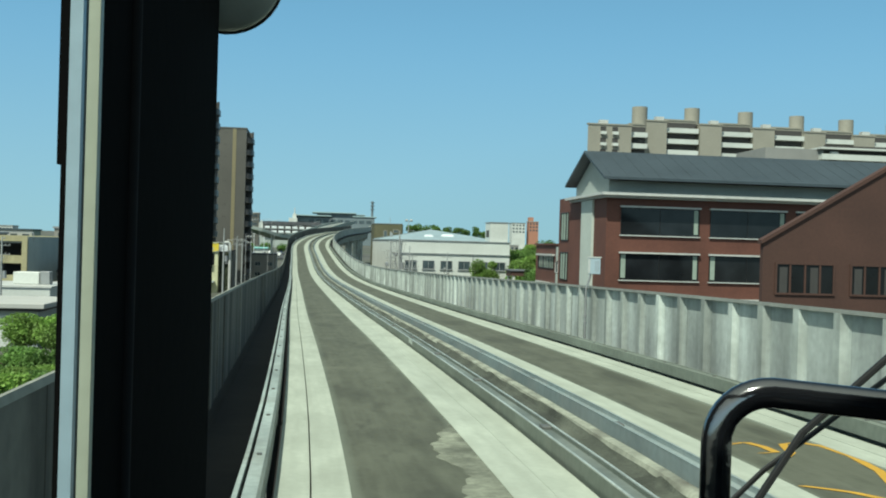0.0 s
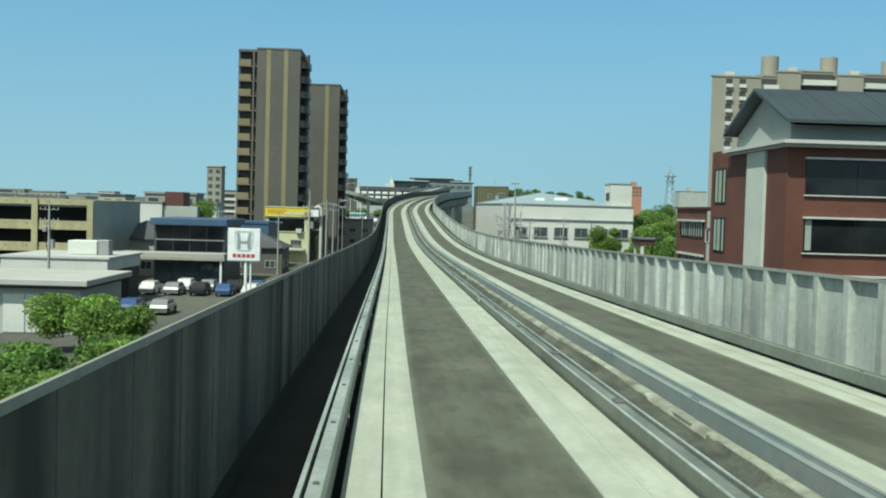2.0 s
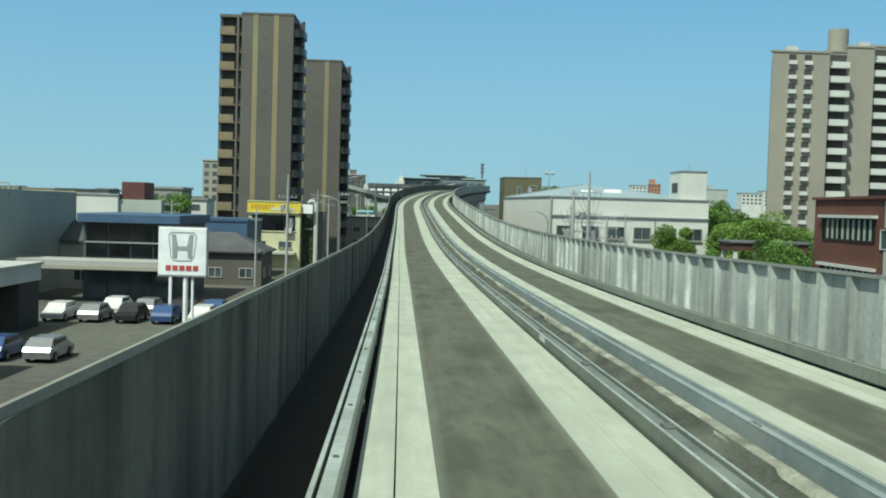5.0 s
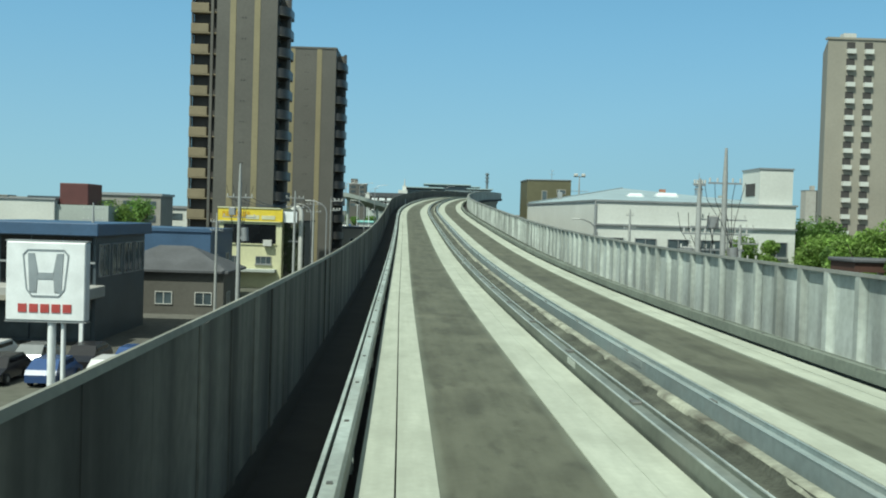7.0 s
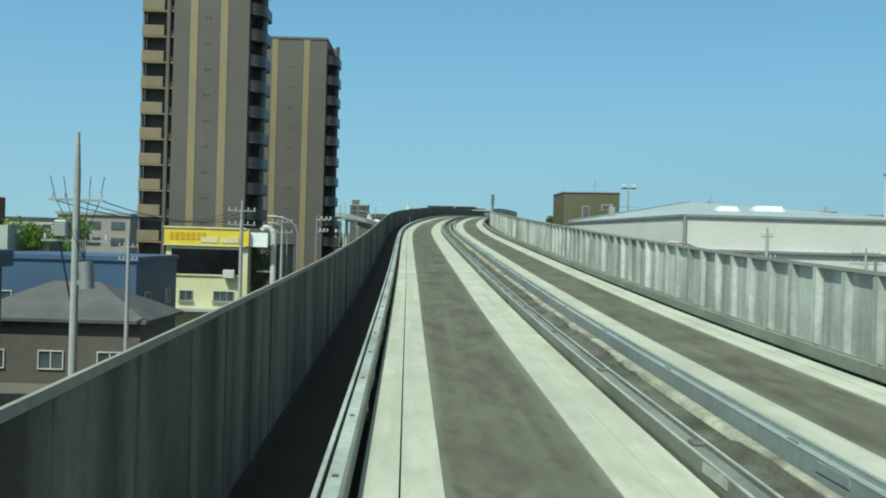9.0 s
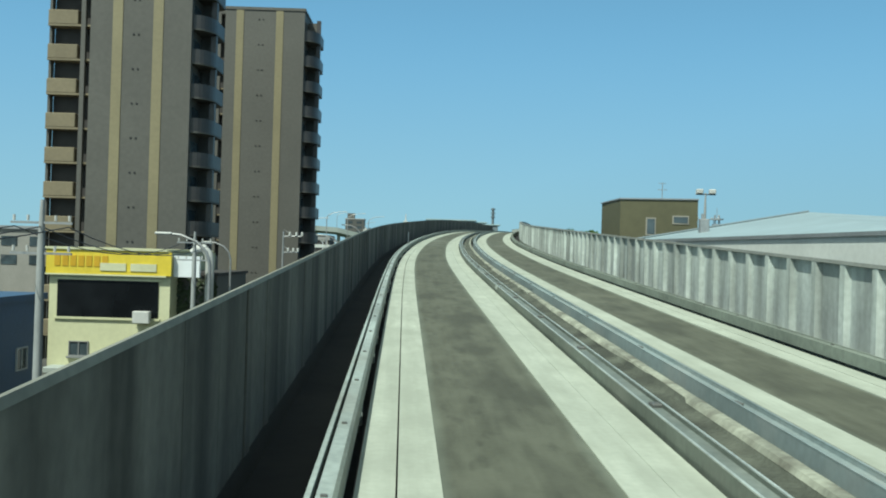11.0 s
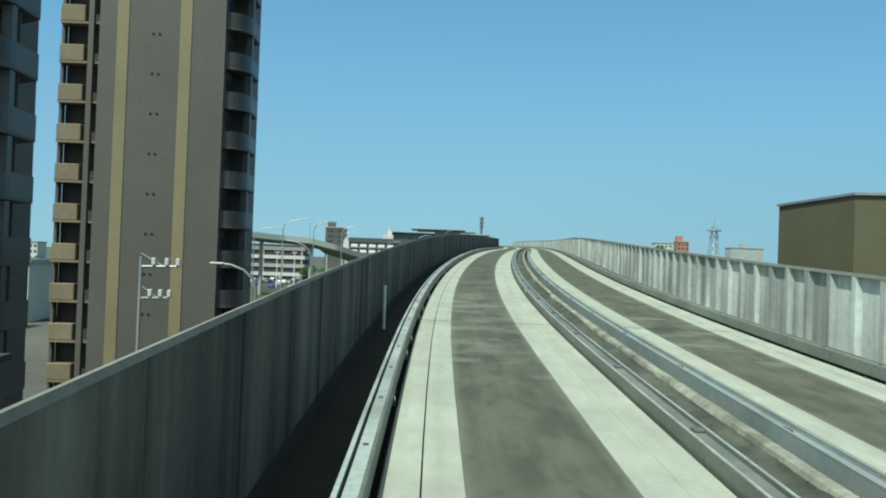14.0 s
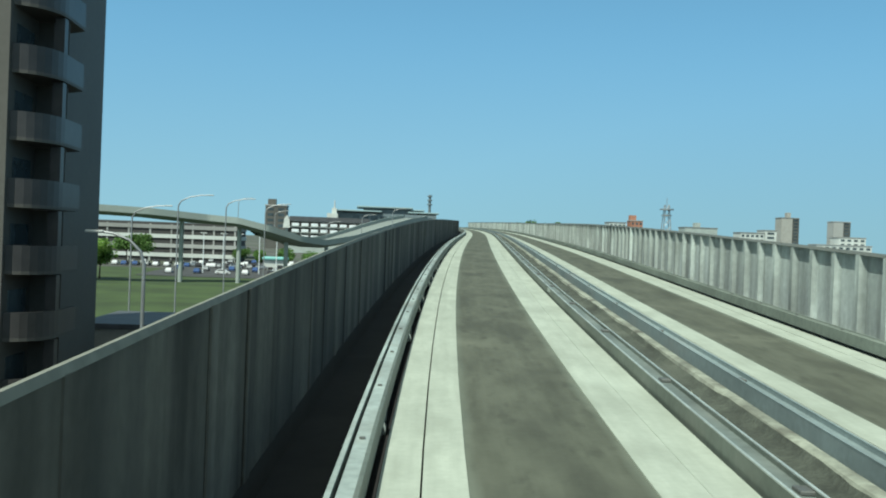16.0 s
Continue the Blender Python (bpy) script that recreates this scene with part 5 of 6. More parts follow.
house(-52.0, 168.0, 10, 9, 6.3, ROOF_TILE, "house with dark hipped tile roof", None, 0, True, "hip")
utility_pole(-34.5, 117.0, 1.6, ((1.0, 0.9), (2.0, 0.9)), "concrete utility pole before the parking garage", True)
utility_pole(-21.0, 176.0, 0.5, ((0.8, 0.6), (1.6, 0.6)), "thin grey pole with small street lights", False)
house(-66.0, 190.0, 16, 14, 8.0, ROOF_TILE, "two-storey house with dark tiled roof")
house(-48.0, 215.0, 14, 14, 6.5, ROOF_TILE, "two-storey house with dark tiled roof")
house(-17.0, 300.0, 10, 12, 7.0, ROOF_TILE, "dark low house under the towers", None, 0, True, "flat")


def walkup(x0, x1, y0, storeys, label):
    o = thing("walkup_flats", label, "apartment block", (x0, y0, GROUND), 0, "walk-up flats")
    w, h = x1 - x0, storeys * 3.05 + 1.2
    part("wall", boxes("wall", (0, w, 1.4, 11, -0.3, h)), BEIGE, o)
    part("roof_edge", boxes("roof_edge", (-0.3, w + 0.3, 0.0, 11.2, h, h + 0.3)), CITY, o)
    for k in range(storeys):
        z = 0.6 + k * 3.05
        b = part("gallery", boxes("gallery", (0, w, 0, 0.14, z, z + 1.1), (0, w, 0, 1.4, z - 0.18, z)), BEIGE, o)
        # Gallery shade, painted as a dark sheet on the wall behind.
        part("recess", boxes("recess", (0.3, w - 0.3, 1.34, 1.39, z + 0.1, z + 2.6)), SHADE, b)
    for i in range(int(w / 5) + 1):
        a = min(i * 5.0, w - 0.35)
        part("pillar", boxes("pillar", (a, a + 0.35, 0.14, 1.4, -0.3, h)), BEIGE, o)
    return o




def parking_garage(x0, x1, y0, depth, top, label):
    """An open parking building: tan fronts, decks before an inner wall coloured as shade, heavy columns."""
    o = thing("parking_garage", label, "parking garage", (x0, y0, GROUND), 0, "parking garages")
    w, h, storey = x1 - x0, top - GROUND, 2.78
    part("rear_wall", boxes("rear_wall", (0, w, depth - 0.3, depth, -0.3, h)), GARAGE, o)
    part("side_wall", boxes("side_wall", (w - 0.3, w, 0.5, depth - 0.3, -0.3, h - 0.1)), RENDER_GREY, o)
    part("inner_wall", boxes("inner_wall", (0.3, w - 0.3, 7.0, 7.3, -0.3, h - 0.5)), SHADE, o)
    for k in range(4):
        z = h - 0.75 - storey * k
        front = part("deck_front", boxes("deck_front", (0, w - 0.3, 0.25, 0.5, z - (0.0 if k == 0 else 0.35), z + 0.75)), GARAGE, o)
        part("drip_edge", boxes("drip_edge", (0, w - 0.3, 0.18, 0.25, z - (0.04 if k == 0 else 0.39), z + 0.06)), GARAGE, front)
        part("deck", boxes("deck", (0.2, w - 0.3, 0.5, depth - 0.3, z - 0.3, z)), POLE, o)
        for i in range(int(w / 2.6)):
            a = 0.9 + i * 2.6
            part("sprinkler_plate", boxes("sprinkler_plate", (a, a + 0.22, 0.2, 0.25, z + 0.3, z + 0.5)), STEEL, front)
    for i in range(int(w / 6.9) + 1):
        a = w - 0.75 - i * 6.9
        if a > 0:
            part("column", boxes("column", (a, a + 0.75, 0.0, 0.24, -0.3, h)), GARAGE, o)
    part("roof_rail", boxes("roof_rail", (0, w, 3.0, 3.1, h + 0.45, h + 0.6)), STEEL, o)
    for i in range(9):
        part("rail_post", boxes("rail_post", (w * i / 8 - 0.05 if i else 0.0, w * i / 8 + 0.05, 3.0, 3.1, h - 0.8, h + 0.45)), STEEL, o)
    return o


parking_garage(-84.0, -40.8, 150.0, 22.0, 1.65, "pale tan open parking garage with three dark decks")
walkup(-95.0, -70.0, 160.0, 3, "beige three-storey walk-up flats behind the first")


# cars
def car(x, y, heading, paint, label, g=None):
    c = thing("car", label, "car", (x, y, ground_z(y) if g is None else g), heading, "parked cars")
    prof = [(-2.1, 0.28), (2.1, 0.28), (2.15, 0.65), (1.3, 0.9), (0.7, 1.42), (-1.2, 1.45), (-1.95, 0.95), (-2.15, 0.7)]
    n = len(prof)
    v = [(a, -0.82 + (0.12 if b > 1 else 0), b) for a, b in prof] + [(a, 0.82 - (0.12 if b > 1 else 0), b) for a, b in prof]
    part("body", mesh_of("body", v, [tuple(range(n)), tuple(range(n, 2 * n))[::-1]] + [(i, i + n, (i + 1) % n + n, (i + 1) % n) for i in range(n)][::1]), paint, c)
    part("side_window", boxes("side_window", (-1.3, 0.75, -0.78, 0.78, 0.98, 1.32)), GLASS, c)
    for a in (-1.3, 1.3):
        for b in (-0.8, 0.8):
            w = part("wheel", tube("wheel", [(a, b - 0.1, 0.31), (a, b + 0.1, 0.31)], 0.31, 12), RUBBER, c)
            part("rim", tube("rim", [(a, b - 0.11, 0.31), (a, b + 0.11, 0.31)], 0.17, 8), STEEL, w)
    return c


rng = random.Random(4)
for i in range(18):
    car(-88 + 3.3 * i, 556.0 + (i % 3), 90, CAR_PAINTS[rng.randrange(4)], "parked car on the lot beside the grass")
for i in range(12):
    car(-80 + 4.1 * i, 575.0, 90, CAR_PAINTS[rng.randrange(4)], "parked car on the lot beside the grass")
for i in range(9):
    car(-19.0 - 2.9 * (i % 5), 138.5 + 5.5 * (i // 5), 90 if i % 2 else -90, CAR_PAINTS[(i * 3) % 4], "car for sale on the showroom lot")
for i in range(5):
    car(-24.0 - 2.9 * i, 118.0, 90, CAR_PAINTS[(i * 2 + 1) % 4], "parked car before the low shop")
for i, y in enumerate((96, 112, 150, 178, 205)):
    car(-9.0 - 2.8 * (i % 2), y, 90, CAR_PAINTS[i % 4], "car parked along the street below the guideway")


# trees
def tree(x, y, top, radius, leaf, label, seed, g=None, leaves=900, size=0.5):
    r = random.Random(seed)
    g = ground_z(y) if g is None else g
    t = thing("tree", label, "tree", (x, y, g), r.uniform(0, 360), "trees")
    h = top - g
    part("trunk", tube("trunk", [(0, 0, -0.3), (0.1, 0, h * 0.35), (0.0, 0.15, h * 0.7)], 0.05 * h * 0.5, 8, 0.05), BARK, t)
    for k in range(4):
        a = k * 1.7 + r.random()
        part("limb", tube("limb", [(0.05, 0, h * (0.3 + 0.06 * k)), (math.cos(a) * radius * 0.5, math.sin(a) * radius * 0.5, h * 0.62), (math.cos(a) * radius * 0.75, math.sin(a) * radius * 0.75, h * 0.75)], 0.09, 6, 0.03), BARK, t)
    lobes = [(0, 0, h * 0.62, radius * 0.62)] + [(r.uniform(-0.55, 0.55) * radius, r.uniform(-0.55, 0.55) * radius, h * r.uniform(0.45, 0.82), radius * r.uniform(0.35, 0.6)) for _ in range(11)]
    v, f = [], []
    for cx, cy, cz, cr in lobes:
        for _ in range(leaves):
            d = Vector((r.gauss(0, 1), r.gauss(0, 1), r.gauss(0, 1))).normalized() * cr * (r.random() ** 0.35)
            c = Vector((cx, cy, min(cz + d.z * 0.8, h))) + Vector((d.x, d.y, 0))
            s = r.uniform(0.16, 0.38) * (0.6 + radius * 0.1) * size
            a, b = Vector((r.gauss(0, 1), r.gauss(0, 1), r.gauss(0, 1))).normalized(), Vector((r.gauss(0, 1), r.gauss(0, 1), r.gauss(0, 0.5))).normalized()
            k = len(v)
            v += [tuple(c + a * s), tuple(c + b * s), tuple(c - a * s), tuple(c - b * s * 0.8)]
            f.append((k, k + 1, k + 2, k + 3))
    part("crown", mesh_of("crown", v, f), leaf, t)
    return t


for i, (x, y, z, rad, lf) in enumerate(((33.2, 152, -0.6, 2.6, LEAF_DARK), (35.0, 158, 0.8, 2.7, LEAF_DARK), (35.5, 168, 2.2, 3.6, LEAF), (36.0, 171, 1.2, 3.0, LEAF_DARK), (36.5, 178, 2.2, 3.6, LEAF),
                                        (29.4, 179.2, 0.7, 2.6, LEAF), (33.6, 177.0, -2.2, 1.8, LEAF_DARK), (42.0, 215, 2.0, 4.6, LEAF), (40.0, 200, 1.4, 4.4, LEAF_DARK), (38.5, 163, 0.2, 3.2, LEAF_DARK),
                                        (-19.5, 88, -5.4, 2.6, LEAF), (-23.5, 92, -5.0, 2.8, LEAF), (-17.5, 58, -5.8, 2.4, LEAF), (-18.5, 46, -5.6, 2.5, LEAF), (-40.0, 205, 2.0, 4.0, LEAF), (-44, 226, 3.0, 4.5, LEAF_DARK),
                                        (39, 190, 2.4, 4.2, LEAF_DARK), (37, 185, 1.6, 3.8, LEAF), (40.5, 172, 0.8, 3.4, LEAF), (44, 222, 2.6, 4.6, LEAF_DARK), (62, 276, 5.6, 4.6, LEAF_DARK), (57, 270, 4.2, 4.4, LEAF))):
    tree(x, y, z, rad, lf, "leafy green tree with a loose rounded crown", 10 + i)
for i in range(11):
    tree(-16.0 - (i % 3) * 2.0, 40.0 + 4.2 * i, -6.1 - 0.25 * (i % 4), 2.4, LEAF if i % 2 else LEAF_DARK, "bright green bushy shrub beside the street", 130 + i, None, 700, 0.5)
for i, (x, z, rad) in enumerate(((51.0, 15.2, 4.2), (55.0, 17.0, 4.4), (59.0, 17.2, 4.6), (63.0, 16.0, 4.0), (68.0, 13.4, 4.2), (72.5, 14.2, 4.4), (77.0, 13.8, 4.0), (81.5, 13.2, 3.8), (89.0, 15.6, 3.6), (92.5, 15.0, 3.4))):
    tree(x, 562 + 5 * (i % 3), z + 0.9, rad, LEAF_DARK, "far leafy tree on a low rise", 180 + i, None, 240, 1.2)
gate = thing("park_pavilion", "low grey-roofed park shelter with brown fascia and pale posts", "shelter", (33.4, 161.0, GROUND))
part("roof", bevelled("roof", (-3.2, 5.0, -2.5, 2.5, 7.2, 7.5), 0.08), ROOF_TILE, gate)
part("fascia", boxes("fascia", (-3.0, 4.8, -2.3, 2.3, 6.5, 7.2)), BRICK_DARK, gate)
for a in (-2.6, 0.9, 4.4):
    for b in (-2, 2):
        part("post", boxes("post", (a - 0.2, a + 0.2, b - 0.2, b + 0.2, 0, 6.5)), WHITE, gate)

# ---- distance ----
gv, gf = [], []
for k in range(13):
    y = 360 + 15 * k
    gv += [(-170, y, ground_z(y) + 0.12), (-24 - 0.02 * (y - 360), y, ground_z(y) + 0.12)]
gf = [(2 * k, 2 * k + 1, 2 * k + 3, 2 * k + 2) for k in range(12)]
tagged(part("lawn", mesh_of("lawn", gv, gf), GRASS), "green mown grass field beside the guideway", "lawn", kind="structure")

park = thing("parking_block", "grey parking building with pale level bands", "parking building", (-110, 600, ground_z(600)))
# Dark body colour gives the shade of the open levels between the bands.
part("wall", boxes("wall", (0, 62, 0, 26, -0.5, 14.0)), SHADE, park)
for k in range(4):
    part("level_band", boxes("level_band", (-0.3, 62.3, -0.5, 26.5, 1.6 + 3.4 * k, 3.0 + 3.4 * k)), CITY if k % 2 else WHITE, park)
for k in range(9):
    part("column", boxes("column", (k * 7.6, k * 7.6 + 0.6, -0.3, 0.3, -0.5, 13.5)), CITY, park)
shed = thing("long_shed", "long far hall with a flat grey roof", "hall", (-120, 650, ground_z(650)))
part("wall", boxes("wall", (0, 66, 0, 30, -0.5, 13.0)), CITY, shed)
part("roof", bevelled("roof", (-1, 67, -1, 31, 13.0, 14.2), 0.4), ROOF_GREY, shed)
# far elevated road that dips and rises
road = thing("elevated_road", "pale far elevated road on columns with lamps", "elevated road", kind="structure")
via_nodes = np.array([(-75, 455, 11.2), (-52, 463, 10.6), (-39.6, 470, 9.7), (-32.6, 470, 9.3), (-25.6, 472, 7.7), (-17.7, 480, 5.4), (-12.2, 490, 4.7), (-4.7, 502, 6.3), (3.5, 520, 9.3), (12, 548, 12.4), (20, 580, 14.6)])
via_t = np.arange(len(via_nodes))
via = []
for q in np.linspace(0, len(via_nodes) - 1, 61):
    near_w = np.exp(-((via_t - q) / 0.55) ** 2)
    via.append(tuple((via_nodes * near_w[:, None]).sum(0) / near_w.sum()))


def via_band(name, profile):
    k, v, f = len(profile), [], []
    for i, (x, y, z) in enumerate(via):
        a, b = Vector(via[max(i - 1, 0)]), Vector(via[min(i + 1, len(via) - 1)])
        d = (b - a).normalized()
        n_ = Vector((-d.y, d.x, 0)).normalized()
        v += [(x + n_.x * u, y + n_.y * u, z + w) for u, w in profile]
    for i in range(len(via) - 1):
        f += [(i * k + j, i * k + (j + 1) % k, (i + 1) * k + (j + 1) % k, (i + 1) * k + j) for j in range(k)]
    return mesh_of(name, v, f)


part("deck", via_band("deck", [(0, -1.0), (8, -1.0), (8, -1.4), (6.5, -2.2), (1.5, -2.2), (0, -1.4)]), RAMP_SHADED, road)
part("near_barrier", via_band("near_barrier", [(-0.25, -1.5), (-0.25, 0.0), (0.0, 0.0), (0.0, -1.5)]), RAMP, road)
part("far_barrier", via_band("far_barrier", [(8.0, -1.5), (8.0, 0.0), (8.25, 0.0), (8.25, -1.5)]), RAMP, road)
for x, y, z in via[::9]:
    part("column", tube("column", [(x, y + 4, ground_z(y) - 0.5), (x, y + 4, z - 2.0)], 0.55, 10), RAMP, road)
for x, y, z in ((-34, 482, 10), (-25, 484, 7.2), (-12, 486, 5.0), (-3, 488, 7.2), (5, 492, 9.2)):
    street_lamp(x, y, z + 4.5, 3.0, "tall pale curved lamp of the far elevated road", 0, z - 0.4)
for i, (x, y, z) in enumerate(((-22, 330, 8.8), (-20, 352, 9.4), (-17, 372, 9.6), (-24, 318, 7.2))):
    street_lamp(x, y, z, 3.0, "tall pale curved street lamp over the lot", 0)


def far_block(name, label, x0, x1, y, depth, top, wall, rows=0, cols=0, cap=None, base=None):
    g = (ground_z(y) if base is None else base) - 0.5
    o = thing(name, label, "distant building", (x0, y, g), 0, "distant buildings")
    w, h = x1 - x0, top - g
    part("wall", boxes("wall", (0, w, 0, depth, 0, h)), wall, o)
    part("roof", boxes("roof", (-0.4, w + 0.4, -0.4, depth + 0.4, h, h + 0.6)), cap or CITY, o)
    for r_ in range(rows):
        for c in range(cols):
            a = w * (c + 0.22) / cols
            z = h - 3.4 * (r_ + 1) + 0.4
            if z > 0:
                part("window", boxes("window", (a, a + w * 0.56 / cols, -0.12, 0.0, z, z + 1.7)), GLASS_BLUE, o)
    return o


ff_ = thing("far_white_flats", "long far flats with a dark roof and white bays", "distant building", (-44.5, 785, ground_z(785) - 0.5), 0, "distant buildings")
h0 = 17.2 - ground_z(785) + 0.5
part("wall", boxes("wall", (0, 46, 0, 14, 0, h0 - 2.4)), RENDER_GREY, ff_)
part("roof", slab_xz("roof", [(1.5, h0 - 2.5), (46.5, h0 - 2.5), (45.5, h0), (2.5, h0)], -0.8, 14.5), ROOF_TILE, ff_)
part("end_gable", slab_xz("end_gable", [(-1.2, h0 - 6.5), (2.6, h0 - 6.5), (2.2, h0 - 2.0), (0.8, h0 + 0.4), (-0.6, h0 - 1.5)], -1.4, 13.0), WHITE, ff_)
for r_ in range(3):
    z = h0 - 5.2 - 3.3 * r_
    # Dark strip behind the bays, shade put in as colour.
    part("recess", boxes("recess", (1.5, 45.5, -0.1, 0.0, z - 0.3, z + 2.4)), SHADE, ff_)
    for c in range(8):
        bay = part("bay", bevelled("bay", (3.6 + 5.2 * c, 7.4 + 5.2 * c, -1.2, 0.0, z, z + 1.5), 0.1), SIGN_WHITE, ff_)
        part("slab", boxes("slab", (3.3 + 5.2 * c, 7.7 + 5.2 * c, -1.3, 0.0, z - 0.25, z - 0.02)), WHITE, bay)
fb = far_block("far_brown_flats", "brown far apartment block with a lift tower", -63, -50, 865, 16, 25.0, TILE_BROWN, 5, 2)
part("lift_tower", boxes("lift_tower", (1, 6, 4, 10, 20, 31.5)), TILE_BROWN, fb)
hall_g = ground_z(1000) - 0.5
st = thing("far_station_hall", "wide far station hall with thin pale-edged roofs", "distant building", (0, 1000, hall_g), 0, "distant buildings")
part("wall", boxes("wall", (-22, 54, 4, 44, 0, 26.6 - hall_g)), HALL_GREY, st)
part("lower_roof", bevelled("lower_roof", (-25, 12, 0, 40, 27.4 - hall_g, 28.6 - hall_g), 0.3), ROOF_TEAL, st)
part("lower_wall", boxes("lower_wall", (-14, 10, 3, 38, 26.6 - hall_g, 27.4 - hall_g)), SHADE, st)
part("upper_wall", boxes("upper_wall", (-2, 40, 8, 40, 26.6 - hall_g, 30.6 - hall_g)), HALL_GREY, st)
part("upper_roof", bevelled("upper_roof", (-7, 36, 4, 44, 30.8 - hall_g, 32.0 - hall_g), 0.3), ROOF_TEAL, st)
part("east_roof", bevelled("east_roof", (32, 56, 4, 44, 27.6 - hall_g, 28.8 - hall_g), 0.3), ROOF_TEAL, st)
part("east_roof", bevelled("east_roof", (34, 45, 6, 44, 29.6 - hall_g, 30.6 - hall_g), 0.3), ROOF_TEAL, st)
for c in range(9):
    part("window", boxes("window", (-10 + 7 * c, -5 + 7 * c, 3.85, 4.0, 21.5 - hall_g, 24.5 - hall_g)), GLASS_BLUE, st)
ann = thing("far_white_annex", "white far annex with a thin spire beside the station hall", "distant building", (-29, 990, hall_g), 0, "distant buildings")
part("wall", boxes("wall", (0, 8, 0, 14, 0, 25.0 - hall_g)), WHITE, ann)
part("upper_wall", boxes("upper_wall", (3.5, 7, 2, 10, 25.0 - hall_g, 29.0 - hall_g)), WHITE, ann)
part("spire", tube("spire", [(5.3, 5, 29.0 - hall_g), (5.3, 5, 35.0 - hall_g)], 0.7, 8, 0.25), WHITE_TRIM, ann)
fb = far_block("far_orange_block", "orange brick far building with a turret", 218, 228, 1048, 12, 30.0, ORANGE, 3, 3)
part("turret", boxes("turret", (0, 5, 2, 8, 29, 34.5)), ORANGE, fb)
far_block("far_beige_tower", "beige far residential tower with window rows", -98, -91.2, 500, 9, 18.5, BEIGE, 5, 2)
tower = far_block("far_tan_tower", "grey-tan far residential tower", 432.5, 444.5, 1253, 16, 45.6, HOUSE, 0, 0)
part("roof_hut", boxes("roof_hut", (7.5, 11.5, 4, 10, 45.6 - ground_z(1253), 52.0 - ground_z(1253))), HOUSE, tower)
far_block("far_dark_tower", "dark banded far residential tower", 445.0, 452.5, 1255, 16, 45.6, TILE_BROWN, 9, 1, CITY)
far_block("far_pale_tower", "pale far residential tower", 512, 523, 1301, 16, 45.5, CITY, 0, 0)
far_block("far_striped_tower", "striped far residential tower", 523, 532, 1303, 16, 45.5, TILE_BROWN, 9, 1, CITY)
far_block("far_white_block", "white far office block", 293, 312, 1000, 16, 22.6, WHITE, 3, 5)
far_block("far_striped_block", "white far block with dark balcony rows", 312.5, 322, 1000, 16, 25.0, WHITE, 4, 1)
block = far_block("far_grey_block", "wide hazy grey far block with a roof hut", 277, 306, 1089, 18, 27.4, RENDER_GREY, 0, 0)
part("roof_hut", boxes("roof_hut", (10, 15, 4, 10, 27.4 - ground_z(1089), 32.4 - ground_z(1089))), RENDER_GREY, block)
far_block("far_white_block", "white far office block", 355, 400, 1000, 16, 15.5, WHITE, 2, 8)
far_block("far_white_block", "white far building with antennas", 378, 400, 1010, 16, 22.0, WHITE, 3, 4)
far_block("far_white_block", "white far building behind the trees", 200, 214, 1048, 16, 28.0, WHITE, 3, 4)
rng = random.Random(11)
for i in range(46):
    y = rng.uniform(330, 900)
    x = rng.choice((-1, 1)) * rng.uniform(60, 420) if y < 600 else rng.uniform(-420, 520)
    if -140 < x < 45:
        continue
    far_block("far_house_block", "low pale far town building", x, x + rng.uniform(10, 28), y, rng.uniform(8, 16), ground_z(y) + rng.uniform(6, 11), rng.choice((CITY, WHITE, HOUSE, BEIGE)), 2, 5)
for i in range(30):                                         # denser pale town behind the garage
    y = rng.uniform(240, 430)
    x = -rng.uniform(78, 250)
    far_block("town_block", "pale mid-rise town building with window rows", x, x + rng.uniform(7, 18), y, rng.uniform(8, 14), rng.uniform(-1.0, 4.5), rng.choice((WHITE, CITY, BEIGE, HOUSE)), rng.randint(2, 4), rng.randint(2, 5), rng.choice((STEEL, ROOF_GREY)))
for i in range(34):
    y = rng.uniform(60, 330)
    x = -rng.uniform(62, 260)
    house(x, y, rng.uniform(8, 15), rng.uniform(8, 14), rng.uniform(5, 9), rng.choice((ROOF_TILE, ROOF_TILE, STEEL, ROOF_BLUE)), "low town house with a pitched roof", None, rng.choice((0, 0, 90)), False)
for i in range(14):
    y = rng.uniform(300, 640)
    x = -rng.uniform(55, 260)
    tree(x, y, ground_z(y) + rng.uniform(7, 12), rng.uniform(4, 6.5), LEAF_DARK if i % 3 else LEAF, "leafy tree among the far houses", 60 + i, None, 150, 1.3)

# lot below the far ramp
tagged(part("car_park", mesh_of("car_park", [(-62, 496, ground_z(496) + 0.2), (-4, 496, ground_z(496) + 0.2), (-4, 640, ground_z(640) + 0.2), (-62, 640, ground_z(640) + 0.2)], [(0, 1, 2, 3)]), ASPHALT), "asphalt car park below the far ramp", "car park", kind="structure")
for i in range(34):
    y = 512 + 21 * (i // 7) + rng.uniform(-3, 3)
    car(-56 + 7.0 * (i % 7) + rng.uniform(-1, 1), y, rng.choice((90, 0, 90)), CAR_PAINTS[rng.choice((0, 0, 1, 1, 2, 3))], "parked car below the far ramp", ground_z(y) + 0.22)
for i, (x, y) in enumerate(((-36, 566), (-28, 585), (-21, 575), (-46, 600), (-31, 612))):
    tree(x, y, ground_z(y) + 6.0, 3.4, LEAF_DARK, "dark leafy tree between parked cars", 240 + i, None, 160, 1.1)
kiosk = thing("teal_kiosk", "low kiosk with a pale teal roof on the car park", "kiosk", (-34.0, 556.0, ground_z(556)))
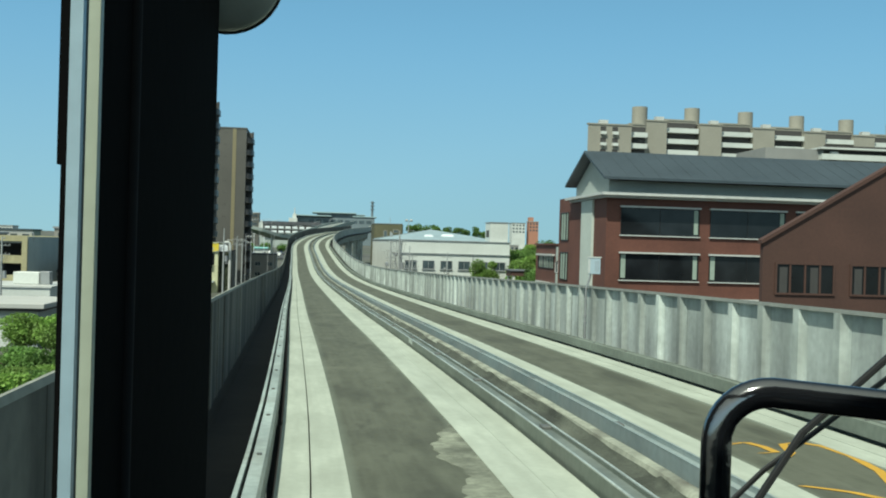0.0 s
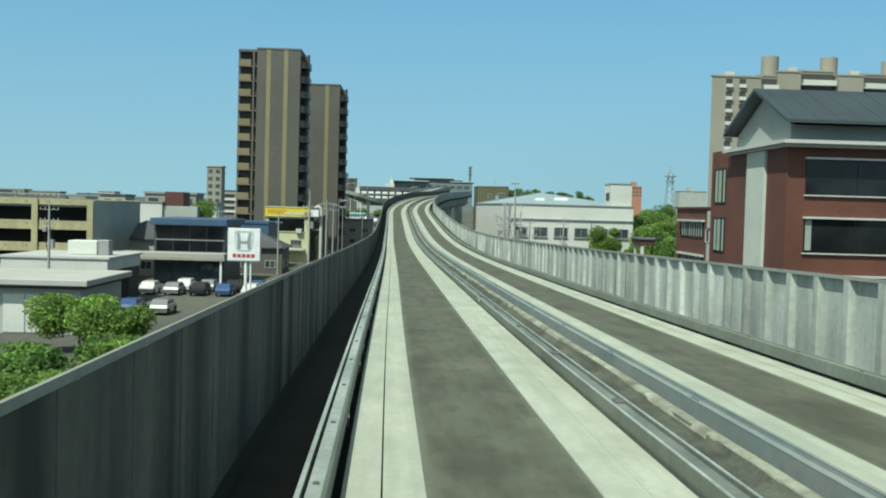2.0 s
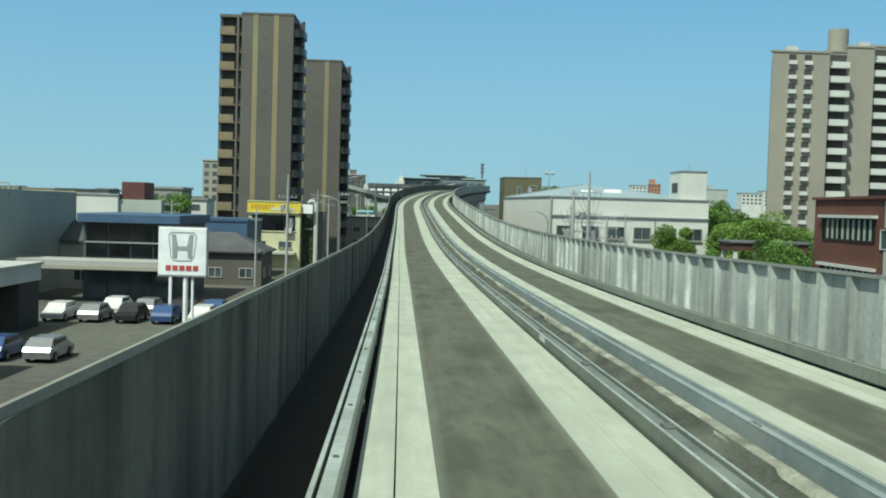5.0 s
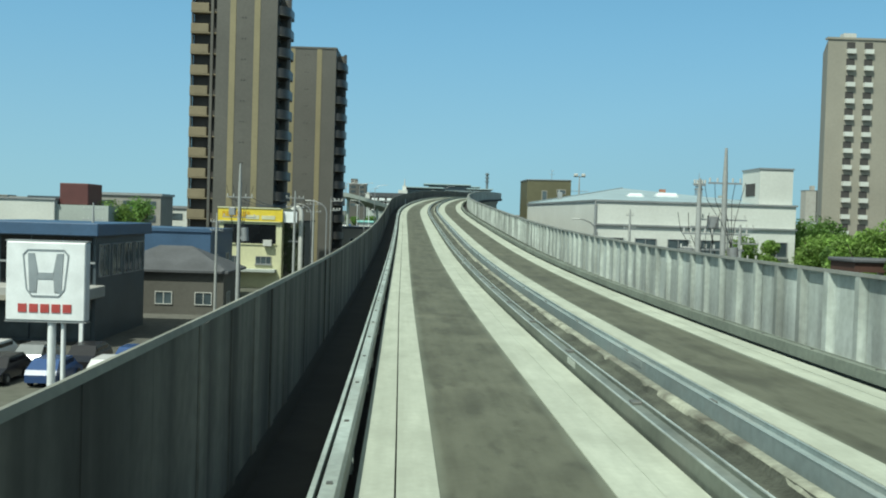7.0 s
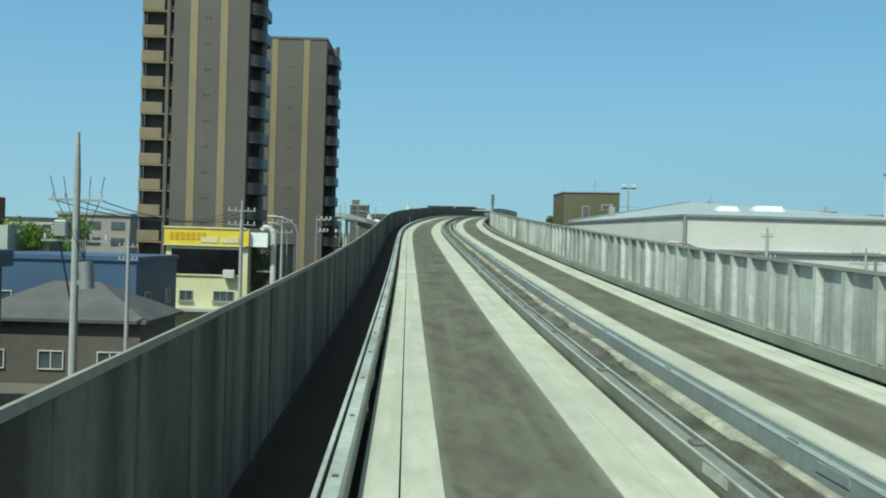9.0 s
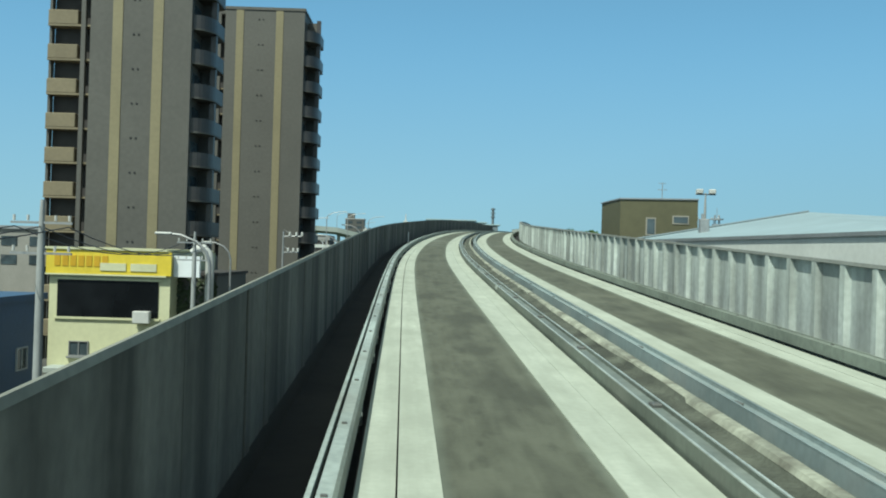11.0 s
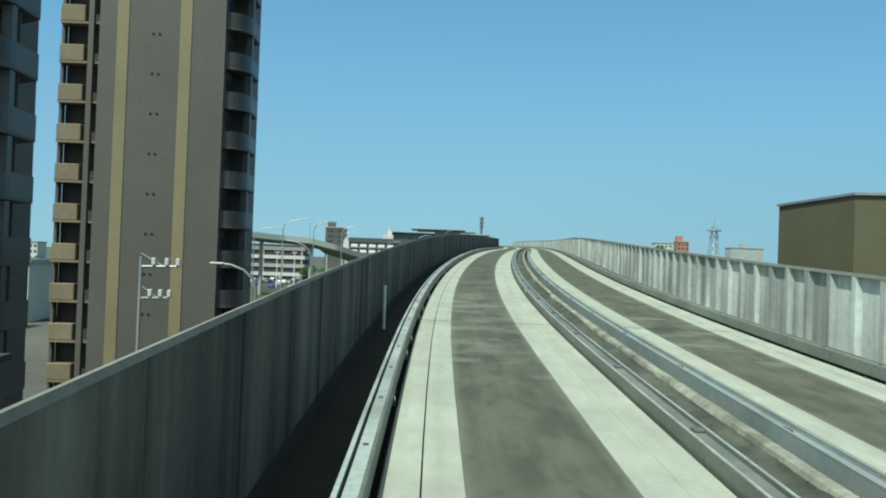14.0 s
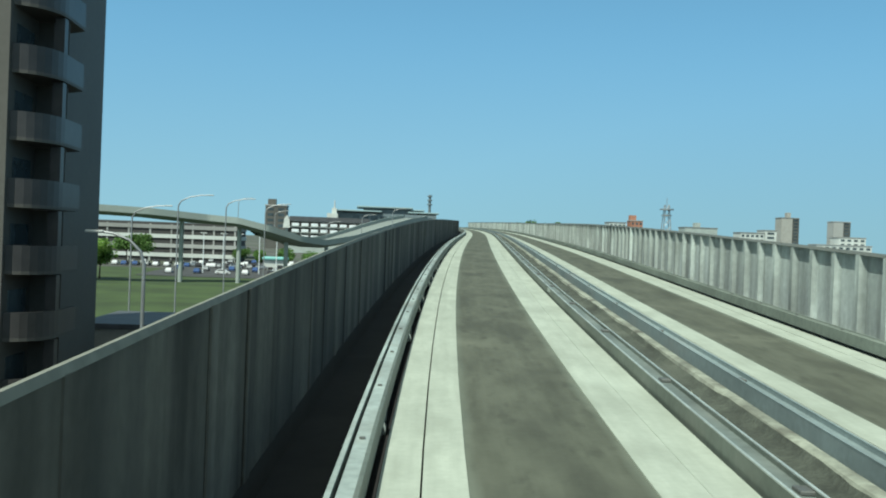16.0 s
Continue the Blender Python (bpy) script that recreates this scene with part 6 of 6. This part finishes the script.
part("wall", boxes("wall", (0, 7.0, 0, 4.0, 0.0, 3.2)), WHITE, kiosk)
part("roof", bevelled("roof", (-0.6, 7.6, -0.8, 4.6, 3.2, 4.3), 0.3), ROOF_MINT, kiosk)
for i in range(5):
    x, y = -48.0 + 5.2 * i, 520.0 + 3.0 * (i % 2)
    lp = thing("lot_lamp", "slim white lamp post on the car park", "lamp post", (x, y, ground_z(y)), 0, "car park lamps")
    part("pole", tube("pole", [(0, 0, 0), (0, 0, 11.5)], 0.16, 8, 0.1), SIGN_WHITE, lp)
    part("lamp_head", bevelled("lamp_head", (-0.9, 0.9, -0.2, 0.2, 11.4, 11.7), 0.06), WHITE_TRIM, lp)


def lattice_mast(x, y, z0, top, w, label, rings):
    o = thing("lattice_mast", label, "mast", (x, y, z0), 0, "far masts")
    h = top - z0
    for a in (-1, 1):
        for b in (-1, 1):
            part("leg", tube("leg", [(a * w, b * w, 0), (a * w * 0.35, b * w * 0.35, h)], 0.45, 5), STEEL, o)
    n = 7
    for i in range(n):
        k0, k1 = 1 - 0.65 * i / n, 1 - 0.65 * (i + 1) / n
        for sx in (-1, 1):
            part("brace", tube("brace", [(-w * k0 * sx, -w * k0, h * i / n), (w * k1 * sx, -w * k1, h * (i + 1) / n)], 0.25, 4), STEEL, o)
    for k, r_ in rings:
        part("platform", tube("platform", [(0, 0, h * k), (0, 0, h * k + 1.2)], r_, 12), STEEL, o)
    part("spike", tube("spike", [(0, 0, h), (0, 0, h * 1.15)], 0.3, 5), STEEL, o)
    return o


lattice_mast(297, 1210, ground_z(1210) - 0.5, 52, 5.5, "far grey steel lattice mast with platforms", ((0.9, 7.0), (0.78, 5.0)))
far_ch = thing("far_chimney", "thin grey far chimney with rings", "chimney", (61.9, 1207, ground_z(1207) - 0.5))
part("shaft", tube("shaft", [(0, 0, 0), (0, 0, 50)], 1.5, 10, 1.3), HALL_GREY, far_ch)
for zz in (40, 44, 48):
    part("rim", tube("rim", [(0, 0, zz), (0, 0, zz + 1.2)], 2.4, 10), HALL_GREY, far_ch)

# sign board on a bent post at the parapet, and a white pipe on the shaded wall
sp = thing("track_sign", "small white sign board on a grey post by the parapet", "sign")
x, y, z = way(23.3, 6.63, 0)
part("post", tube("post", [(x, y, z + 0.1), (x, y, z + 1.3), (x + 0.09, y, z + 1.56), (x + 0.11, y, z + 1.7), (x + 0.11, y, z + 2.02)], 0.024, 10), STEEL, sp)
for zz in (0.45, 0.62):
    part("clamp", tube("clamp", [(x, y, z + zz), (x, y, z + zz + 0.06)], 0.04, 8), STEEL, sp)
part("board", bevelled("board", (x + 0.02, x + 0.32, y - 0.05, y - 0.028, z + 1.64, z + 2.02), 0.006), SIGN_PALE, sp)
part("board_frame", boxes("board_frame", (x + 0.0, x + 0.34, y - 0.06, y - 0.02, z + 2.02, z + 2.05), (x + 0.02, x + 0.07, y - 0.056, y - 0.05, z + 1.66, z + 2.0)), WHITE_TRIM, sp)
for q in range(3):
    part("lettering_bar", boxes("lettering_bar", (x + 0.19 + 0.035 * q, x + 0.205 + 0.035 * q, y - 0.054, y - 0.05, z + 1.70, z + 1.96)), SIGN_GREY, sp)
pp = thing("drain_pipe", "thin white pipe on the shaded parapet", "pipe")
part("pipe", tube("pipe", [way(211.3, -1.0, -0.2), way(211.3, -1.0, 0.66)], 0.03, 8), SIGN_WHITE, pp)

# yellow line painted in the far lane
mk = thing("lane_marking", "worn yellow lines painted on the far lane", "marking", kind="structure")
for pts in ([(10.1, 4.25), (10.22, 4.37), (10.34, 4.62), (10.1, 4.7), (9.8, 4.7), (9.74, 4.5)], [(9.3, 4.5), (9.75, 4.84), (10.24, 4.99), (10.35, 5.22), (10.12, 5.38), (9.6, 5.4), (8.9, 5.28), (8.3, 5.05)], [(8.3, 4.2), (8.16, 4.4), (8.05, 4.53), (7.8, 4.68), (7.4, 4.85)]):
    v, f = [], []
    for s_, u_ in pts:
        v += [way(s_, u_ - 0.05, -0.007), way(s_, u_ + 0.05, -0.007), way(s_ + 0.12, u_ + 0.05, -0.007), way(s_ + 0.12, u_ - 0.05, -0.007)]
    for i in range(len(pts) - 1):
        f.append((4 * i, 4 * i + 1, 4 * i + 5, 4 * i + 4))
    part("line", mesh_of("line", v, f), YELLOW_PAINT, mk)

# ---- the bus, standing where the ride begins ----
CAB_DARK = plain("black_cab_trim", (0.004, 0.004, 0.004), 0.95)
CAB_GREY = plain("grey_cab_trim", (0.02, 0.02, 0.021), 0.8)
FRAME_PALE = plain("pale_window_frame", (0.36, 0.40, 0.32), 0.45)
FRAME_BLUE = plain("bluish_window_frame", (0.3, 0.4, 0.46), 0.4, 0.1)
SEAL = plain("green_black_seal", (0.02, 0.03, 0.026), 0.7)
BUS_PAINT = plain("white_bus_paint", (0.6, 0.62, 0.62), 0.3)
# Pale paint stands in for the bright reflection on the mirror face.
MIRROR = plain("pale_mirror_back", (0.27, 0.3, 0.27), 0.25)
RAIL_BLACK = plain("glossy_black_tube", (0.01, 0.011, 0.013), 0.1)
RAIL_BLACK.node_tree.nodes["Principled BSDF"].inputs["IOR"].default_value = 2.7
for m in (CAB_DARK, CAB_GREY):
    m.node_tree.nodes["Principled BSDF"].inputs["Specular IOR Level"].default_value = 0.05
bus = thing("bus", "guided bus with black front pillar, open front and dark cab", "bus", (0, 0, 0), -0.5)
part("floor", boxes("floor", (-0.30, 2.20, -1.9, 2.15, 0.32, 0.45)), CAB_GREY, bus)
part("roof", boxes("roof", (-0.30, 2.20, -1.9, 0.5, 2.72, 2.82)), BUS_PAINT, bus)
part("ceiling_panel", boxes("ceiling_panel", (-0.26, 2.16, -1.85, 0.45, 2.68, 2.717)), CAB_GREY, bus)
part("rear_wall", boxes("rear_wall", (-0.30, 2.20, -2.0, -1.9, 0.32, 2.82)), CAB_GREY, bus)
part("driver_side_wall", boxes("driver_side_wall", (2.14, 2.20, -1.9, 2.15, 0.45, 1.25)), CAB_GREY, bus)
part("driver_side_header", boxes("driver_side_header", (2.14, 2.20, -1.9, 2.15, 2.5, 2.72)), CAB_GREY, bus)
part("driver_side_post", boxes("driver_side_post", (2.14, 2.20, 2.05, 2.15, 1.25, 2.5)), CAB_GREY, bus)
part("side_wall", boxes("side_wall", (-0.30, -0.25, -1.9, 1.95, 0.45, 1.2)), CAB_GREY, bus)
part("header_rail", boxes("header_rail", (-0.30, -0.25, -1.9, 1.95, 2.5, 2.72)), CAB_GREY, bus)
part("front_panel", boxes("front_panel", (-0.28, 2.18, 2.1, 2.2, 0.4, 1.12)), BUS_PAINT, bus)
part("dashboard", bevelled("dashboard", (0.25, 2.1, 1.45, 2.1, 0.9, 1.18), 0.04), CAB_DARK, bus)
for a in (0.05, 1.85):
    w = part("wheel", tube("wheel", [(a - 0.12, 0.9, 0.4), (a + 0.12, 0.9, 0.4)], 0.4, 18), RUBBER, bus)
    part("rim", tube("rim", [(a - 0.125, 0.9, 0.4), (a + 0.125, 0.9, 0.4)], 0.22, 12), STEEL, w)


def post(name, corners, z0, z1, material, label=""):
    """An upright of the given plan outline."""
    n = len(corners)
    v = [(x, y, z0) for x, y in corners] + [(x, y, z1) for x, y in corners]
    return part(name, mesh_of(name, v, [tuple(range(n))[::-1], tuple(range(n, 2 * n))] + [(i, (i + 1) % n, (i + 1) % n + n, i + n) for i in range(n)]), material, bus, label)


pillar = post("front_pillar", [(-0.31, 1.225), (-0.272, 1.225), (-0.25, 1.5), (-0.214, 1.95), (-0.31, 2.0)], 0.45, 2.72, CAB_DARK, "matt black front pillar")
part("pillar_rib", tube("pillar_rib", [(-0.262, 1.38, 0.5), (-0.262, 1.38, 2.68)], 0.012, 10), CAB_GREY, pillar)
post("window_post", [(-0.262, 1.128), (-0.248, 1.128), (-0.248, 1.142), (-0.262, 1.142)], 1.2, 2.5, FRAME_PALE, "pale window post")
post("window_seal", [(-0.268, 1.087), (-0.254, 1.087), (-0.254, 1.1), (-0.268, 1.1)], 1.2, 2.5, SEAL)
post("window_edge", [(-0.2548, 1.028), (-0.2426, 1.028), (-0.2426, 1.04), (-0.2548, 1.04)], 1.2, 2.5, FRAME_BLUE, "bluish window edge")
# black guard tube beside the fare box, wiper arms below it
bend = [(0.475 + 0.062 * (1 - math.cos(a)), 1.19 - 0.016 * (1 - math.cos(a)), 1.664 + 0.062 * math.sin(a)) for a in np.radians(np.arange(0, 91, 9))]
guard_line = [(0.475, 1.19, 0.45), (0.475, 1.19, 1.2)] + bend + [(0.8, 1.10, 1.708), (1.16, 1.0, 1.69), (1.2, 0.99, 1.65), (1.2, 0.99, 0.45)]
guard = part("guard_tube", tube("guard_tube", guard_line, 0.0185, 24), RAIL_BLACK, bus, "glossy black guard tube")
part("wiper_arm", tube("wiper_arm", [(0.80, 1.95, 1.3), (0.97, 1.98, 1.53), (1.2, 1.98, 1.73)], 0.008, 8), BLACK_METAL, bus)
part("wiper_arm", tube("wiper_arm", [(0.70, 1.97, 1.28), (0.9, 2.0, 1.45), (1.2, 2.0, 1.67)], 0.006, 8), BLACK_METAL, bus)
mir = part("round_mirror", tube("round_mirror", [(-0.215, 2.05, 2.414), (-0.215, 2.075, 2.42)], 0.116, 36), BLACK_METAL, bus)
bm = bmesh.new()
bmesh.ops.create_uvsphere(bm, u_segments=32, v_segments=16, radius=0.113)
bmesh.ops.scale(bm, vec=(1, 0.3, 1), verts=bm.verts)
bmesh.ops.translate(bm, vec=(-0.215, 2.045, 2.414), verts=bm.verts)
for face in bm.faces:
    face.smooth = True
part("mirror_shell", bm, MIRROR, mir, "domed mirror face with its pale reflection painted on")
part("mirror_stalk", tube("mirror_stalk", [(-0.215, 2.07, 2.45), (-0.215, 2.08, 2.72)], 0.012, 8), BLACK_METAL, mir)
out = part("side_mirror", bevelled("side_mirror", (-0.412, -0.36, 1.58, 1.66, 1.975, 2.6), 0.024, 3), CAB_DARK, bus)
part("mirror_arm", tube("mirror_arm", [(-0.38, 1.62, 2.5), (-0.3, 1.75, 2.6)], 0.015, 8), BLACK_METAL, out)
